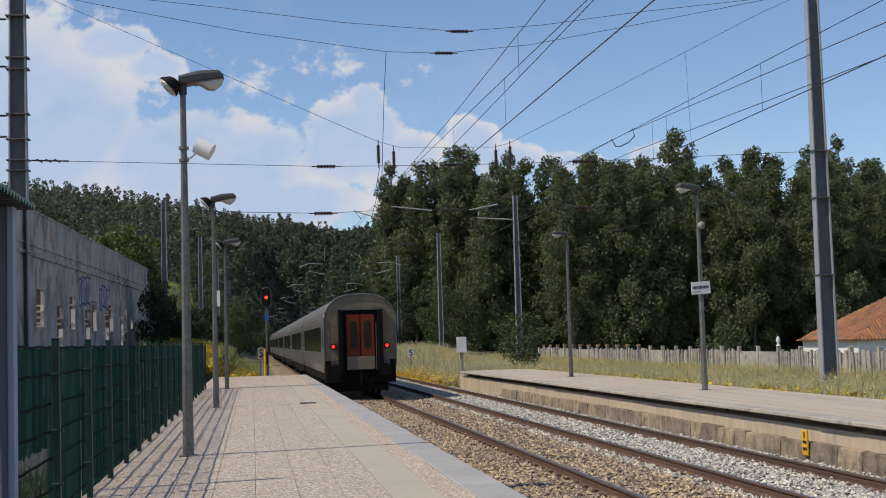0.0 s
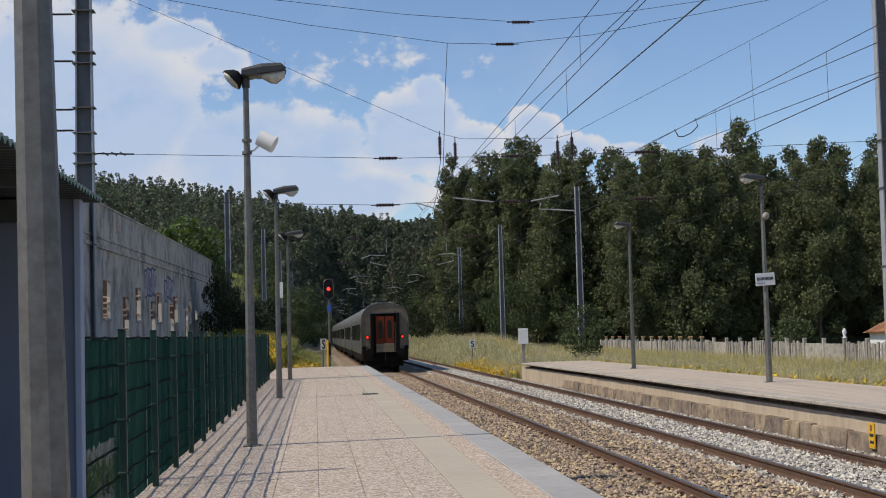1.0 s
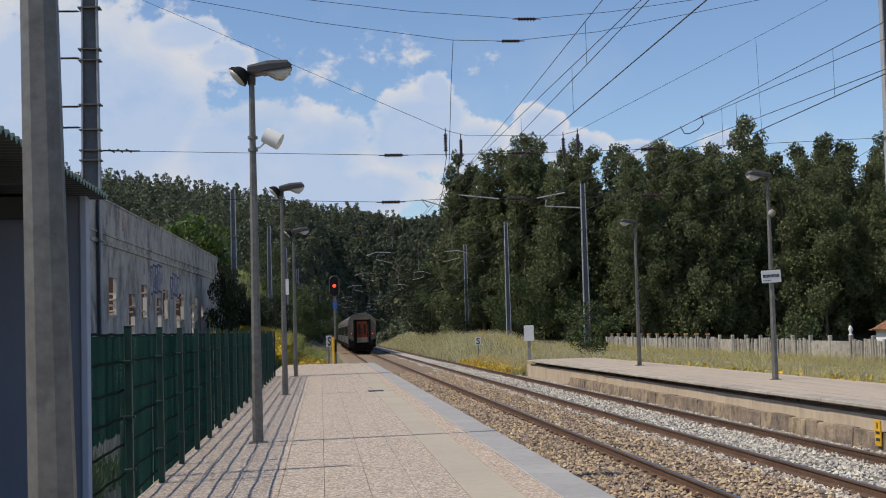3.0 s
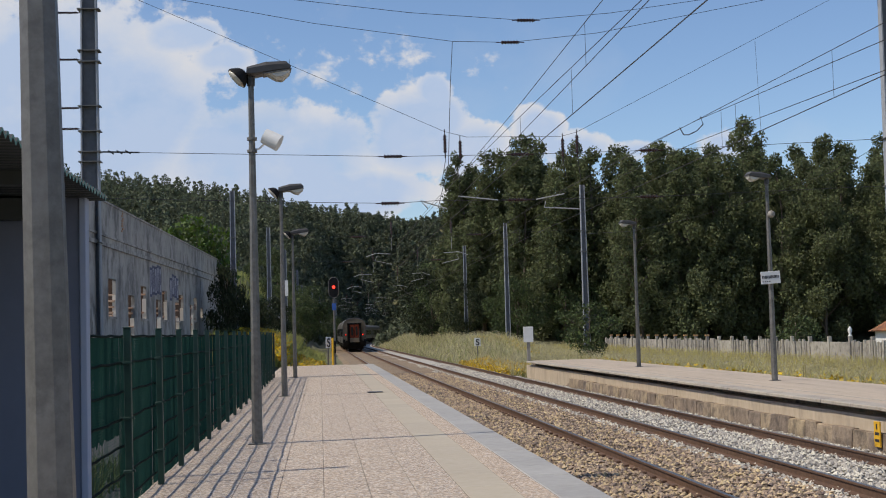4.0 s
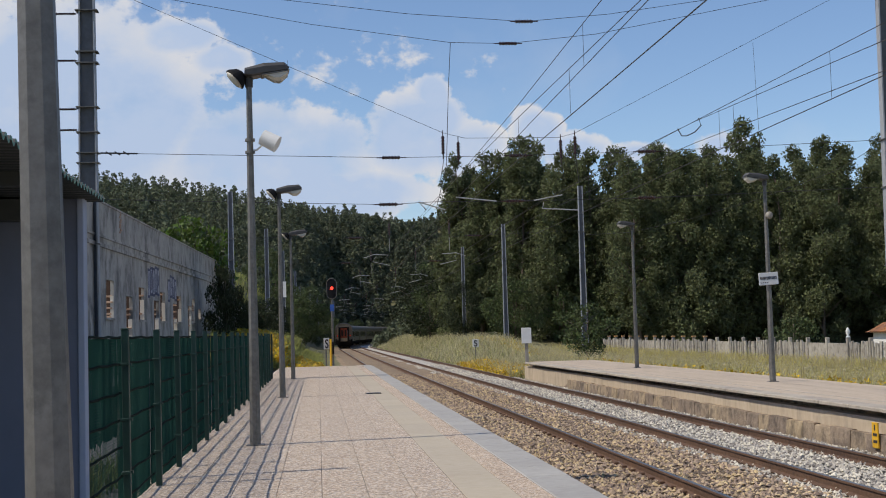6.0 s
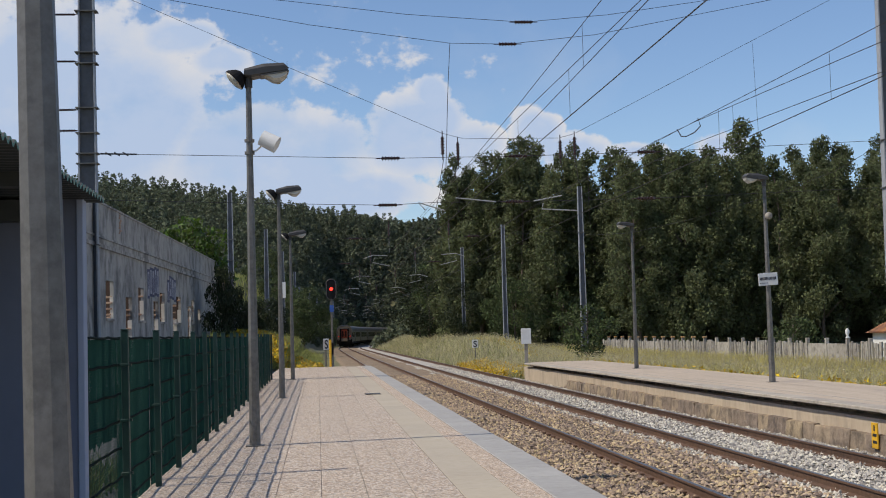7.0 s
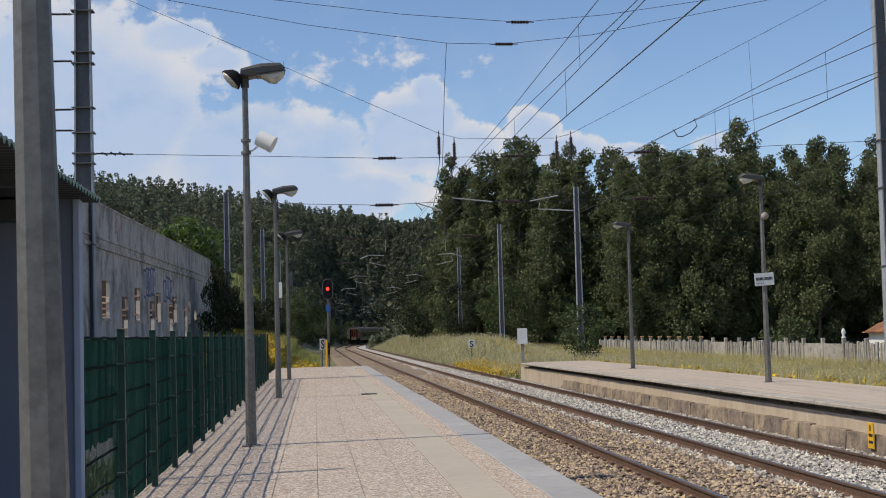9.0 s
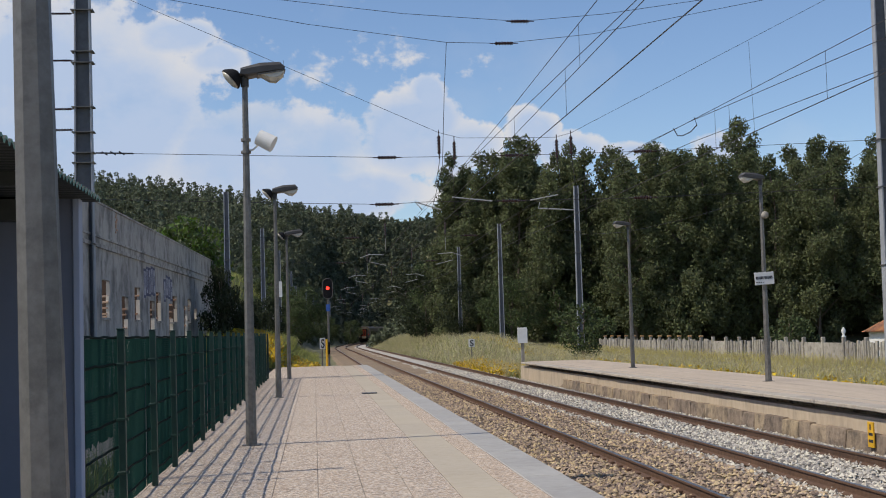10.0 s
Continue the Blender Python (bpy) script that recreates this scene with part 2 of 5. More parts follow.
M = dict(
    slab=mat("aggregate_slab", (0.44, 0.345, 0.265), (0.31, 0.235, 0.175), 0.9, scale=22, big=0.9, bump=0.5, dist=0.01, speck=0.72, pick=0.05, stain=(0.27, 0.22, 0.18), stain_at=(0.58, 0.85)),
    strip=mat("beige_band", (0.46, 0.40, 0.31), (0.39, 0.33, 0.25), 0.85, scale=9, big=0.8, pick=0.1),
    kerb=mat("grey_concrete_edge", (0.40, 0.385, 0.36), (0.30, 0.285, 0.265), 0.85, scale=7, big=0.9, pick=0.12),
    joint=mat("joint_mortar", (0.25, 0.21, 0.17), rough=0.95),
    conc=mat("old_concrete", (0.56, 0.47, 0.36), (0.36, 0.29, 0.21), 0.92, scale=8, big=0.7, stain=(0.10, 0.085, 0.07), stain_at=(0.5, 0.66), bump=0.5, dist=0.03),
    recess_dark=mat("dark_recess", (0.36, 0.28, 0.195), (0.20, 0.15, 0.105), 0.92, scale=6, big=0.8, stain=(0.07, 0.055, 0.042), stain_at=(0.44, 0.6), bump=0.6, dist=0.04),
    conc_wall=mat("weathered_render", (0.55, 0.52, 0.47), (0.31, 0.29, 0.262), 0.93, scale=1.9, big=0.42, stain=(0.13, 0.121, 0.112), stain_at=(0.47, 0.62), stretch=(1, 1, 0.62), bump=0.4, dist=0.04),
    picket=mat("precast_concrete", (0.40, 0.37, 0.32), (0.25, 0.23, 0.195), 0.92, scale=5, big=1.1, pick=0.5, stain=(0.12, 0.105, 0.085), stain_at=(0.5, 0.66)),
    slabtop=mat("opposite_paving", (0.55, 0.45, 0.34), (0.36, 0.29, 0.22), 0.9, scale=9, big=0.8, stretch=(2.5, 0.12, 1), stain=(0.26, 0.22, 0.18), stain_at=(0.55, 0.72)),
    ballast=mat("ballast_bed", (0.19, 0.14, 0.09), (0.08, 0.055, 0.036), 0.95, scale=14, big=0.4, bump=1.0, dist=0.06),
    ballast2=mat("ballast_bed_grey", (0.30, 0.275, 0.24), (0.14, 0.125, 0.11), 0.95, scale=14, big=0.4, bump=1.0, dist=0.06),
    stone=mat("ballast_stone", (0.47, 0.355, 0.255), (0.27, 0.195, 0.13), 0.9, scale=30, island=1.1, bump=0.3),
    stone2=mat("ballast_stone_grey", (0.56, 0.52, 0.45), (0.38, 0.34, 0.29), 0.9, scale=30, island=0.9, bump=0.3),
    rail=mat("rusty_rail", (0.165, 0.092, 0.055), (0.085, 0.050, 0.033), 0.7, 0.25, scale=12, big=1.5),
    railtop=mat("worn_rail_head", (0.38, 0.34, 0.31), (0.28, 0.23, 0.19), 0.33, 0.9, scale=9, big=1.0, stretch=(3, 0.2, 1)),
    sleeper=mat("concrete_sleeper", (0.30, 0.25, 0.2), (0.18, 0.14, 0.11), 0.92, scale=8),
    galv=mat("galvanised_steel", (0.215, 0.205, 0.19), (0.12, 0.114, 0.104), 0.5, 0.5, scale=16, big=2.6, bump=0.12, spec=0.3, stain=(0.10, 0.095, 0.088), stain_at=(0.5, 0.7)),
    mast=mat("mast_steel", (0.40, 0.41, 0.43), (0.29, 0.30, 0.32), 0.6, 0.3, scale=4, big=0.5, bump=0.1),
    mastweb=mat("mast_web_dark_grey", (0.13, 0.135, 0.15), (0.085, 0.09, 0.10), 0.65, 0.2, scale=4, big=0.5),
    black=mat("black_housing", (0.014, 0.014, 0.015), (0.009, 0.009, 0.010), 0.75, spec=0.2),
    wire=mat("dark_wire", (0.06, 0.055, 0.055), rough=0.5, metal=0.5, bump=0),
    insul=mat("brown_porcelain", (0.045, 0.019, 0.015), rough=0.25, bump=0),
    lampbody=mat("lamp_housing_grey", (0.065, 0.062, 0.06), (0.04, 0.038, 0.036), 0.5, scale=7),
    lampglass=mat("lamp_bowl", (0.62, 0.59, 0.52), (0.5, 0.47, 0.4), 0.25, bump=0),
    white=mat("white_paint", (0.78, 0.78, 0.76), (0.66, 0.65, 0.62), 0.6, scale=5),
    ink=mat("dark_lettering", (0.025, 0.025, 0.035), rough=0.6, bump=0),
    yellow=mat("yellow_paint", (0.80, 0.46, 0.02), (0.62, 0.34, 0.02), 0.55, scale=6),
    blue=mat("blue_plate", (0.03, 0.11, 0.42), rough=0.5, bump=0),
    fgreen=mat("green_coated_steel", (0.010, 0.046, 0.034), (0.006, 0.030, 0.022), 0.45, scale=6, bump=0.1),
    shelter=mat("shelter_wall_paint", (0.16, 0.18, 0.24), (0.13, 0.15, 0.20), 0.7, scale=3, big=0.5),
    roofsheet=mat("corrugated_sheet", (0.06, 0.065, 0.06), (0.035, 0.04, 0.038), 0.6, scale=4),
    roofgreen=mat("green_sheet_edge", (0.12, 0.27, 0.21), (0.08, 0.2, 0.15), 0.6, scale=4),
    tile=mat("clay_roof_tile", (0.40, 0.17, 0.075), (0.24, 0.105, 0.05), 0.88, scale=3, big=0.7, pick=0.35, stain=(0.10, 0.075, 0.05), stain_at=(0.45, 0.66)),
    brick=mat("broken_brick", (0.45, 0.22, 0.13), (0.5, 0.38, 0.28), 0.9, scale=3, island=0.5, bump=0.5),
    lit_plaster=mat("sunlit_plaster", (0.82, 0.76, 0.66), (0.66, 0.58, 0.48), 0.9, scale=2.5, big=0.6),
    graffiti=mat("graffiti_paint", (0.10, 0.10, 0.17), (0.06, 0.06, 0.10), 0.7, bump=0),
    graffiti2=mat("graffiti_fill", (0.40, 0.40, 0.44), (0.33, 0.33, 0.37), 0.7, bump=0),
    soil=mat("dry_ground", (0.20, 0.18, 0.10), (0.10, 0.105, 0.045), 0.95, scale=1.5, big=0.08, bump=0.5, dist=0.1),
    bark=mat("eucalyptus_bark", (0.15, 0.12, 0.092), (0.08, 0.06, 0.045), 0.9, scale=2, big=0.4, stretch=(1, 1, 0.2)),
    leaf=mat("eucalyptus_leaf", (0.160, 0.176, 0.084), (0.082, 0.098, 0.050), 0.7, scale=0.35, big=0.10, island=0.6, bump=0, trans=0.34, spec=0.15),
    leaf2=mat("shrub_leaf", (0.105, 0.130, 0.056), (0.050, 0.070, 0.030), 0.7, scale=0.6, big=0.15, island=0.7, bump=0, trans=0.25, spec=0.15),
    leaf3=mat("fig_leaf", (0.10, 0.15, 0.025), (0.06, 0.10, 0.016), 0.5, scale=0.8, big=0.3, island=0.7, bump=0, trans=0.3),
    # leaf colour raised and greyed to carry the haze of distance
    pine=mat("hazy_hill_leaf", (0.165, 0.180, 0.108), (0.090, 0.110, 0.075), 0.7, scale=0.2, big=0.02, island=0.7, bump=0, trans=0.2, spec=0.2),
    grass=mat("dry_grass", (0.68, 0.60, 0.39), (0.48, 0.44, 0.24), 0.8, scale=0.8, big=0.22, island=0.6, bump=0, trans=0.45, spec=0.2),
    green=mat("green_grass", (0.38, 0.38, 0.14), (0.22, 0.25, 0.08), 0.8, scale=0.8, big=0.2, island=0.6, bump=0, trans=0.45, spec=0.2),
    flower=mat("yellow_wildflower", (0.62, 0.40, 0.02), (0.5, 0.33, 0.02), 0.7, island=0.5, bump=0, trans=0.2),
    steel_side=mat("stainless_side", (0.20, 0.20, 0.205), (0.12, 0.118, 0.118), 0.42, 0.55, scale=3, big=0.4, space="object", stretch=(1, 0.3, 2)),
    roofcoach=mat("coach_roof", (0.16, 0.15, 0.135), (0.085, 0.08, 0.07), 0.55, 0.3, scale=3, big=0.5, space="object"),
    coach_end=mat("coach_end_paint", (0.235, 0.182, 0.118), (0.125, 0.100, 0.068), 0.55, 0.15, scale=3, big=0.7, space="object", stain=(0.07, 0.058, 0.044), stain_at=(0.54, 0.74)),
    bellows=mat("rubber_bellows", (0.009, 0.0085, 0.008), (0.006, 0.006, 0.006), 0.9, spec=0.1, space="object"),
    reddoor=mat("orange_red_door", (0.19, 0.033, 0.010), (0.12, 0.021, 0.008), 0.6, spec=0.2, scale=3, space="object"),
    glass=mat("dark_glass", (0.008, 0.009, 0.010), (0.005, 0.0055, 0.006), 0.18, spec=0.22, bump=0, space="object"),
    under=mat("underframe_grime", (0.016, 0.014, 0.012), (0.009, 0.008, 0.007), 0.95, spec=0.1, scale=4, space="object"),
    redlight=glow("red_lamp", (1.0, 0.04, 0.025), 3.0),
    netting=mat("green_shade_net", (0.011, 0.058, 0.045), (0.007, 0.037, 0.029), 0.85, scale=1.2, big=0.5, bump=0, spec=0.2),
    ridge=mat("dark_green_wire", (0.004, 0.014, 0.010), rough=0.9, bump=0, spec=0.1),
    blockstone=mat("footing_stone", (0.40, 0.31, 0.215), (0.20, 0.15, 0.105), 0.92, scale=5, big=1.1, pick=0.45, stain=(0.09, 0.07, 0.055), stain_at=(0.47, 0.64), bump=0.8, dist=0.06),
    coping=mat("pale_coping", (0.46, 0.41, 0.34), (0.33, 0.28, 0.225), 0.9, scale=7, big=0.6, pick=0.18, stain=(0.17, 0.145, 0.12), stain_at=(0.52, 0.72)),
    face=mat("tan_facing", (0.52, 0.43, 0.32), (0.38, 0.30, 0.215), 0.92, scale=6, big=0.5, stain=(0.20, 0.165, 0.13), stain_at=(0.52, 0.75), stretch=(1, 1, 0.35)),
    weed=mat("yellow_green_weed", (0.60, 0.49, 0.18), (0.42, 0.38, 0.15), 0.8, scale=0.8, big=0.25, island=0.7, bump=0, trans=0.45, spec=0.2),
    trim=mat("pale_blue_trim", (0.36, 0.40, 0.50), (0.30, 0.34, 0.43), 0.6, scale=4),
    tail=glow("red_tail_lamp", (1.0, 0.035, 0.02), 1.6),
    bedfar=mat("brown_ballast_far", (0.30, 0.225, 0.15), (0.18, 0.13, 0.085), 0.95, scale=9, big=0.4, bump=1.0, dist=0.08),
    bedfar2=mat("grey_ballast_far", (0.50, 0.47, 0.42), (0.34, 0.31, 0.27), 0.95, scale=9, big=0.4, bump=1.0, dist=0.08),
    darkleaf=mat("dark_bush_leaf", (0.045, 0.056, 0.026), (0.022, 0.030, 0.014), 0.6, scale=0.6, big=0.15, island=0.6, bump=0, trans=0.12, spec=0.2),
    seed=mat("pale_seed_heads", (0.60, 0.54, 0.36), (0.44, 0.39, 0.22), 0.85, scale=0.8, big=0.2, island=0.5, bump=0, trans=0.4, spec=0.1),
    # very dark brown that stands for the shade inside the ruin
    inner=mat("inner_shade", (0.10, 0.06, 0.042), (0.06, 0.04, 0.03), 0.95, scale=4, big=0.8),
    asphalt=mat("yard_asphalt", (0.055, 0.055, 0.052), (0.04, 0.04, 0.038), 0.9, scale=9, big=0.3),
    cap=mat("orange_lichen", (0.42, 0.20, 0.06), (0.36, 0.26, 0.16), 0.9, scale=4, pick=0.3),
    tubew=mat("pale_tube", (0.40, 0.40, 0.385), (0.30, 0.30, 0.285), 0.5, 0.2, scale=6, bump=0),
    slabwarm=mat("warm_aggregate_slab", (0.50, 0.37, 0.26), (0.36, 0.26, 0.18), 0.9, scale=22, big=0.9, speck=0.6),
)

# ---- mesh helpers ----


def mesh_of(name, bm, *mats, smooth=False):
    me = bpy.data.meshes.new(name)
    bm.to_mesh(me)
    bm.free()
    for m in mats:
        me.materials.append(m)
    if smooth:
        me.polygons.foreach_set("use_smooth", [True] * len(me.polygons))
    return me


def part(name, bm, material, parent, label="", smooth=False):
    """One mesh object under a thing or a part."""
    mats = material if isinstance(material, (list, tuple)) else (material,)
    ob = new(name, mesh_of(name, bm, *mats, smooth=smooth))
    ob.parent = parent
    if label:
        ob["label"] = label
    return ob


def thing(name, m, label, category, group="", kind=""):
    ob = new(name)
    ob.empty_display_size = 0.2
    ob.matrix_basis = m
    return tagged(ob, label, category, group, kind)


def box(bm, x0, x1, y0, y1, z0, z1, bevel=0.0, mi=0):
    vs = [bm.verts.new((x, y, z)) for x in (x0, x1) for y in (y0, y1) for z in (z0, z1)]
    fs = [bm.faces.new([vs[i] for i in f]) for f in ((0, 1, 3, 2), (4, 6, 7, 5), (0, 4, 5, 1), (2, 3, 7, 6), (0, 2, 6, 4), (1, 5, 7, 3))]
    for f in fs:
        f.material_index = mi
    if bevel:
        es = {e for f in fs for e in f.edges}
        bmesh.ops.bevel(bm, geom=list(es), offset=bevel, segments=1, affect="EDGES")
    return bm


def B(x0, x1, y0, y1, z0, z1, bevel=0.0):
    return box(bmesh.new(), x0, x1, y0, y1, z0, z1, bevel)


def tube(bm, pts, r, n=8, r2=None, cap=True):
    """A round bar along points, tapering from r to r2."""
    pts = [Vector(p) for p in pts]
    r2 = r if r2 is None else r2
    rings = []
    for i, p in enumerate(pts):
        d = (pts[min(i + 1, len(pts) - 1)] - pts[max(i - 1, 0)]).normalized()
        a = d.orthogonal().normalized() if abs(d.z) < 0.95 else Vector((1, 0, 0))
        b = d.cross(a).normalized()
        a = b.cross(d)
        k = r + (r2 - r) * i / max(1, len(pts) - 1)
        rings.append([bm.verts.new(p + (a * math.cos(q) + b * math.sin(q)) * k) for q in (2 * math.pi * (j + 0.5) / n for j in range(n))])
    for s, t in zip(rings, rings[1:]):
        for j in range(n):
            bm.faces.new((s[j], s[(j + 1) % n], t[(j + 1) % n], t[j]))
    if cap:
        bm.faces.new(rings[0][::-1])
        bm.faces.new(rings[-1])
    return bm


def T(pts, r, n=8, r2=None):
    return tube(bmesh.new(), pts, r, n, r2)


def prism(bm, prof, y0, y1, axis="y", mi=0):
    """A closed profile of (a, z) pairs drawn out along y (or x)."""
    def at(a, z, y):
        return (a, y, z) if axis == "y" else (y, a, z)
    A = [bm.verts.new(at(a, z, y0)) for a, z in prof]
    Bv = [bm.verts.new(at(a, z, y1)) for a, z in prof]
    n = len(prof)
    fs = [bm.faces.new((A[i], A[(i + 1) % n], Bv[(i + 1) % n], Bv[i])) for i in range(n)]
    fs += [bm.faces.new(A[::-1]), bm.faces.new(Bv)]
    for f in fs:
        f.material_index = mi
    bmesh.ops.recalc_face_normals(bm, faces=fs)
    return bm


def from_np(name, verts, faces, material, smooth=False):
    me = bpy.data.meshes.new(name)
    me.from_pydata(verts.tolist() if hasattr(verts, "tolist") else verts, [], faces.tolist() if hasattr(faces, "tolist") else faces)
    me.materials.append(material)
    return me


def smooth01(a, b, v):
    t = np.clip((v - a) / (b - a), 0, 1)
    return t * t * (3 - 2 * t)

# ---- the lie of the land ----
S0, RAD = 212.0, 900.0          # the line runs straight to S0, then bends to the right
X1, X2 = 4.22, 7.95             # middle of the two tracks
RAIL_Z = -0.61
rng = np.random.default_rng(7)


def path(s, off=0.0, z=0.0):
    """A place s metres along the line, off metres to the right of the near track's middle."""
    th = max(0.0, s - S0) / RAD
    return Vector((X1 + RAD * (1 - math.cos(th)) + off * math.cos(th), min(s, S0) + RAD * math.sin(th) - off * math.sin(th), z))


def bend(y):
    return X1 + np.clip(y - S0, 0, None) ** 2 / (2 * RAD)


def land(x, y):
    """Height of the ground."""
    x, y = np.asarray(x, float), np.asarray(y, float)
    c = bend(y)
    z = np.full(np.broadcast(x, y).shape, -1.0)
    right = x - c
    z = z + 0.5 * smooth01(5.0, 9.2, right) - 0.55 * smooth01(9.6, 14, right) * (1 - smooth01(90, 150, y))
    past = smooth01(80, 105, y)
    z = z + past * 1.3 * smooth01(5.5, 11, right) * (1 - smooth01(9, 14, right) * (1 - smooth01(118, 150, y)))
    z = z + 0.8 * smooth01(-5.9, -6.3, right)
    z = z + smooth01(64, 76, y) * 1.6 * smooth01(-3.6, -8.5, right)
    z = z + smooth01(150, 320, y) * 9 * smooth01(14, 70, right)
    rise = 0.083 + 0.12 * np.clip(0.01 - x / np.maximum(y, 60), 0, 0.35) + 0.24 * np.clip(x / np.maximum(y, 60), 0, 0.08)
    z = z + (430 * rise - 9) * smooth01(235, 430, y) * np.maximum(smooth01(4, 34, np.abs(right)), smooth01(380, 430, y))
    z = z + 4 * smooth01(110, 300, y) * smooth01(-14, -60, right)
    z = z + 8.5 * smooth01(112, 185, y) * smooth01(-9, -15, right) * (1 - 0.6 * smooth01(235, 300, y))
    return z


def make_ground():
    xs = np.concatenate([np.linspace(-1500, -150, 16), np.linspace(-140, -20, 25), np.linspace(-17, 60, 70), np.linspace(66, 200, 24), np.linspace(230, 1500, 16)])
    ys = np.concatenate([np.linspace(-300, -20, 8), np.linspace(-10, 260, 110), np.linspace(270, 520, 40), np.linspace(560, 3000, 18)])
    gx, gy = np.meshgrid(xs, ys)
    gz = land(gx, gy) + rng.normal(0, 0.03, gx.shape)
    v = np.stack([gx.ravel(), gy.ravel(), gz.ravel()], 1)
    w, h = len(xs), len(ys)
    i = (np.arange(h - 1)[:, None] * w + np.arange(w - 1)[None]).ravel()
    ob = new("ground", from_np("ground", v, np.stack([i, i + 1, i + w + 1, i + w], 1), M["soil"]))
    tagged(ob, "dry grassy ground rising into wooded hills", "ground", kind="structure")


make_ground()

# ---- tracks ----


def stations(s0, s1):
    out, s = [], s0
    while s < s1:
        out.append(s)
        s += 12 if s < S0 - 1 else 6
    return out + [s1]


def make_bed():
    ss = np.concatenate([np.arange(-12, 70, 0.25), np.arange(70, 460, 3.0)])
    off = np.linspace(-2.6, 5.62, 56)
    v = []
    for s in ss:
        for o in off:
            shoulder = -0.28 * smooth01(4.9, 5.6, o) * (0.35 if s < 63 else 1.0) - 0.25 * smooth01(-1.9, -2.6, o) * (1 if s > 68 else 0.2)
            dip = 0.03 * math.cos(2 * math.pi * (o / 3.73))
            p = path(s, o, -0.80 + shoulder + dip + 0.035 * (noise.noise(Vector((o * 2.3, s * 2.3, 0))) + noise.noise(Vector((o * 7, s * 7, 3)))))
            v.append(p)
    w = len(off)
    f = [(i * w + j, i * w + j + 1, (i + 1) * w + j + 1, (i + 1) * w + j) for i in range(len(ss) - 1) for j in range(w - 1)]
    me = from_np("ballast_bed", [tuple(p) for p in v], f, M["ballast"])
    me.materials.append(M["ballast2"])
    me.materials.append(M["bedfar"])
    me.materials.append(M["bedfar2"])
    me.polygons.foreach_set("material_index", [(1 if off[k % (w - 1)] > 2.55 + 0.25 * math.sin(k * 0.37) else 0) + (2 if ss[k // (w - 1)] > 66 + 6 * math.sin(k * 1.7) else 0) for k in range(len(f))])
    ob = new("ballast", me)
    tagged(ob, "crushed stone ballast, brown beside pale grey", "ballast", kind="structure")


RAIL_PROF = [(-0.07, -0.17), (0.07, -0.17), (0.07, -0.155), (0.012, -0.13), (0.012, -0.04), (0.036, -0.03), (0.036, -0.004), (0.03, 0.0), (-0.03, 0.0), (-0.036, -0.004), (-0.036, -0.03), (-0.012, -0.04), (-0.012, -0.13), (-0.07, -0.155)]


def rail_bm(off):
    bm = bmesh.new()
    rings = [[bm.verts.new(path(s, off + a, RAIL_Z + z)) for a, z in RAIL_PROF] for s in stations(-12, 480)]
    n = len(RAIL_PROF)
    for a, b in zip(rings, rings[1:]):
        for j in range(n):
            f = bm.faces.new((a[j], b[j], b[(j + 1) % n], a[(j + 1) % n]))
            f.material_index = 1 if j == 7 else 0
    bmesh.ops.recalc_face_normals(bm, faces=bm.faces)
    return bm


def make_tracks():
    sl = bmesh.new()
    prism(sl, [(-0.13, -0.2), (0.13, -0.2), (0.10, 0.0), (-0.10, 0.0)], -1.3, 1.3, axis="x")
    sl = mesh_of("sleeper", sl, M["sleeper"])
    clip = mesh_of("rail_clip", box(box(bmesh.new(), 0.05, 0.13, -0.05, 0.05, 0, 0.05, 0.01), -0.13, -0.05, -0.05, 0.05, 0, 0.05, 0.01), M["rail"])
    for name, off in (("near", 0.0), ("far", X2 - X1)):
        tr = thing("railway_track", Matrix(), "broad-gauge track, rusty rails on concrete sleepers in ballast", "railway track", "tracks of the line", kind="structure")
        for side in (-0.87, 0.87):
            part("rail", rail_bm(off + side), [M["rail"], M["railtop"]], tr, "rusty rail with a worn shiny head")
        for k in range(120):
            ob = new("sleeper", sl)
            ob.parent, ob.matrix_basis = tr, pose(X1 + off, 8 + 0.6 * k, RAIL_Z - 0.185)
            if k < 75 and off == 0:
                c = new("rail_clip", clip)
                c.parent, c.matrix_basis = tr, pose(X1 + off + 0.87, 8 + 0.6 * k, RAIL_Z - 0.17)


def scatter_stones(name, x0, x1, y0, y1, count, size, material, z=-0.805):
    x, y = rng.uniform(x0, x1, count), y0 + (y1 - y0) * rng.uniform(0, 1, count) ** 1.5
    base = np.array([(1, 0, 0), (-1, 0, 0), (0, 1, 0), (0, -1, 0), (0, 0, 1), (0, 0, -1)], float)
    fc = np.array([(0, 2, 4), (2, 1, 4), (1, 3, 4), (3, 0, 4), (2, 0, 5), (0, 3, 5)])
    sz = rng.uniform(0.6, 1.25, count) * size
    v = base[None] * rng.uniform(0.65, 1.2, (count, 6, 3)) + rng.normal(0, 0.22, (count, 6, 3))
    a = rng.uniform(0, 6.28, count)
    ca, sa = np.cos(a)[:, None], np.sin(a)[:, None]
    v = np.stack([v[..., 0] * ca - v[..., 1] * sa, v[..., 0] * sa + v[..., 1] * ca, v[..., 2] * 0.75], -1) * sz[:, None, None]
    hz = z + 0.03 * np.cos(2 * np.pi * ((x - X1) / 3.73)) + rng.uniform(0.0, 0.035, count)
    v += np.stack([x, y, hz], -1)[:, None]
    f = (fc[None] + 6 * np.arange(count)[:, None, None]).reshape(-1, 3)
    ob = new(name, from_np(name, v.reshape(-1, 3), f, material))
    return ob


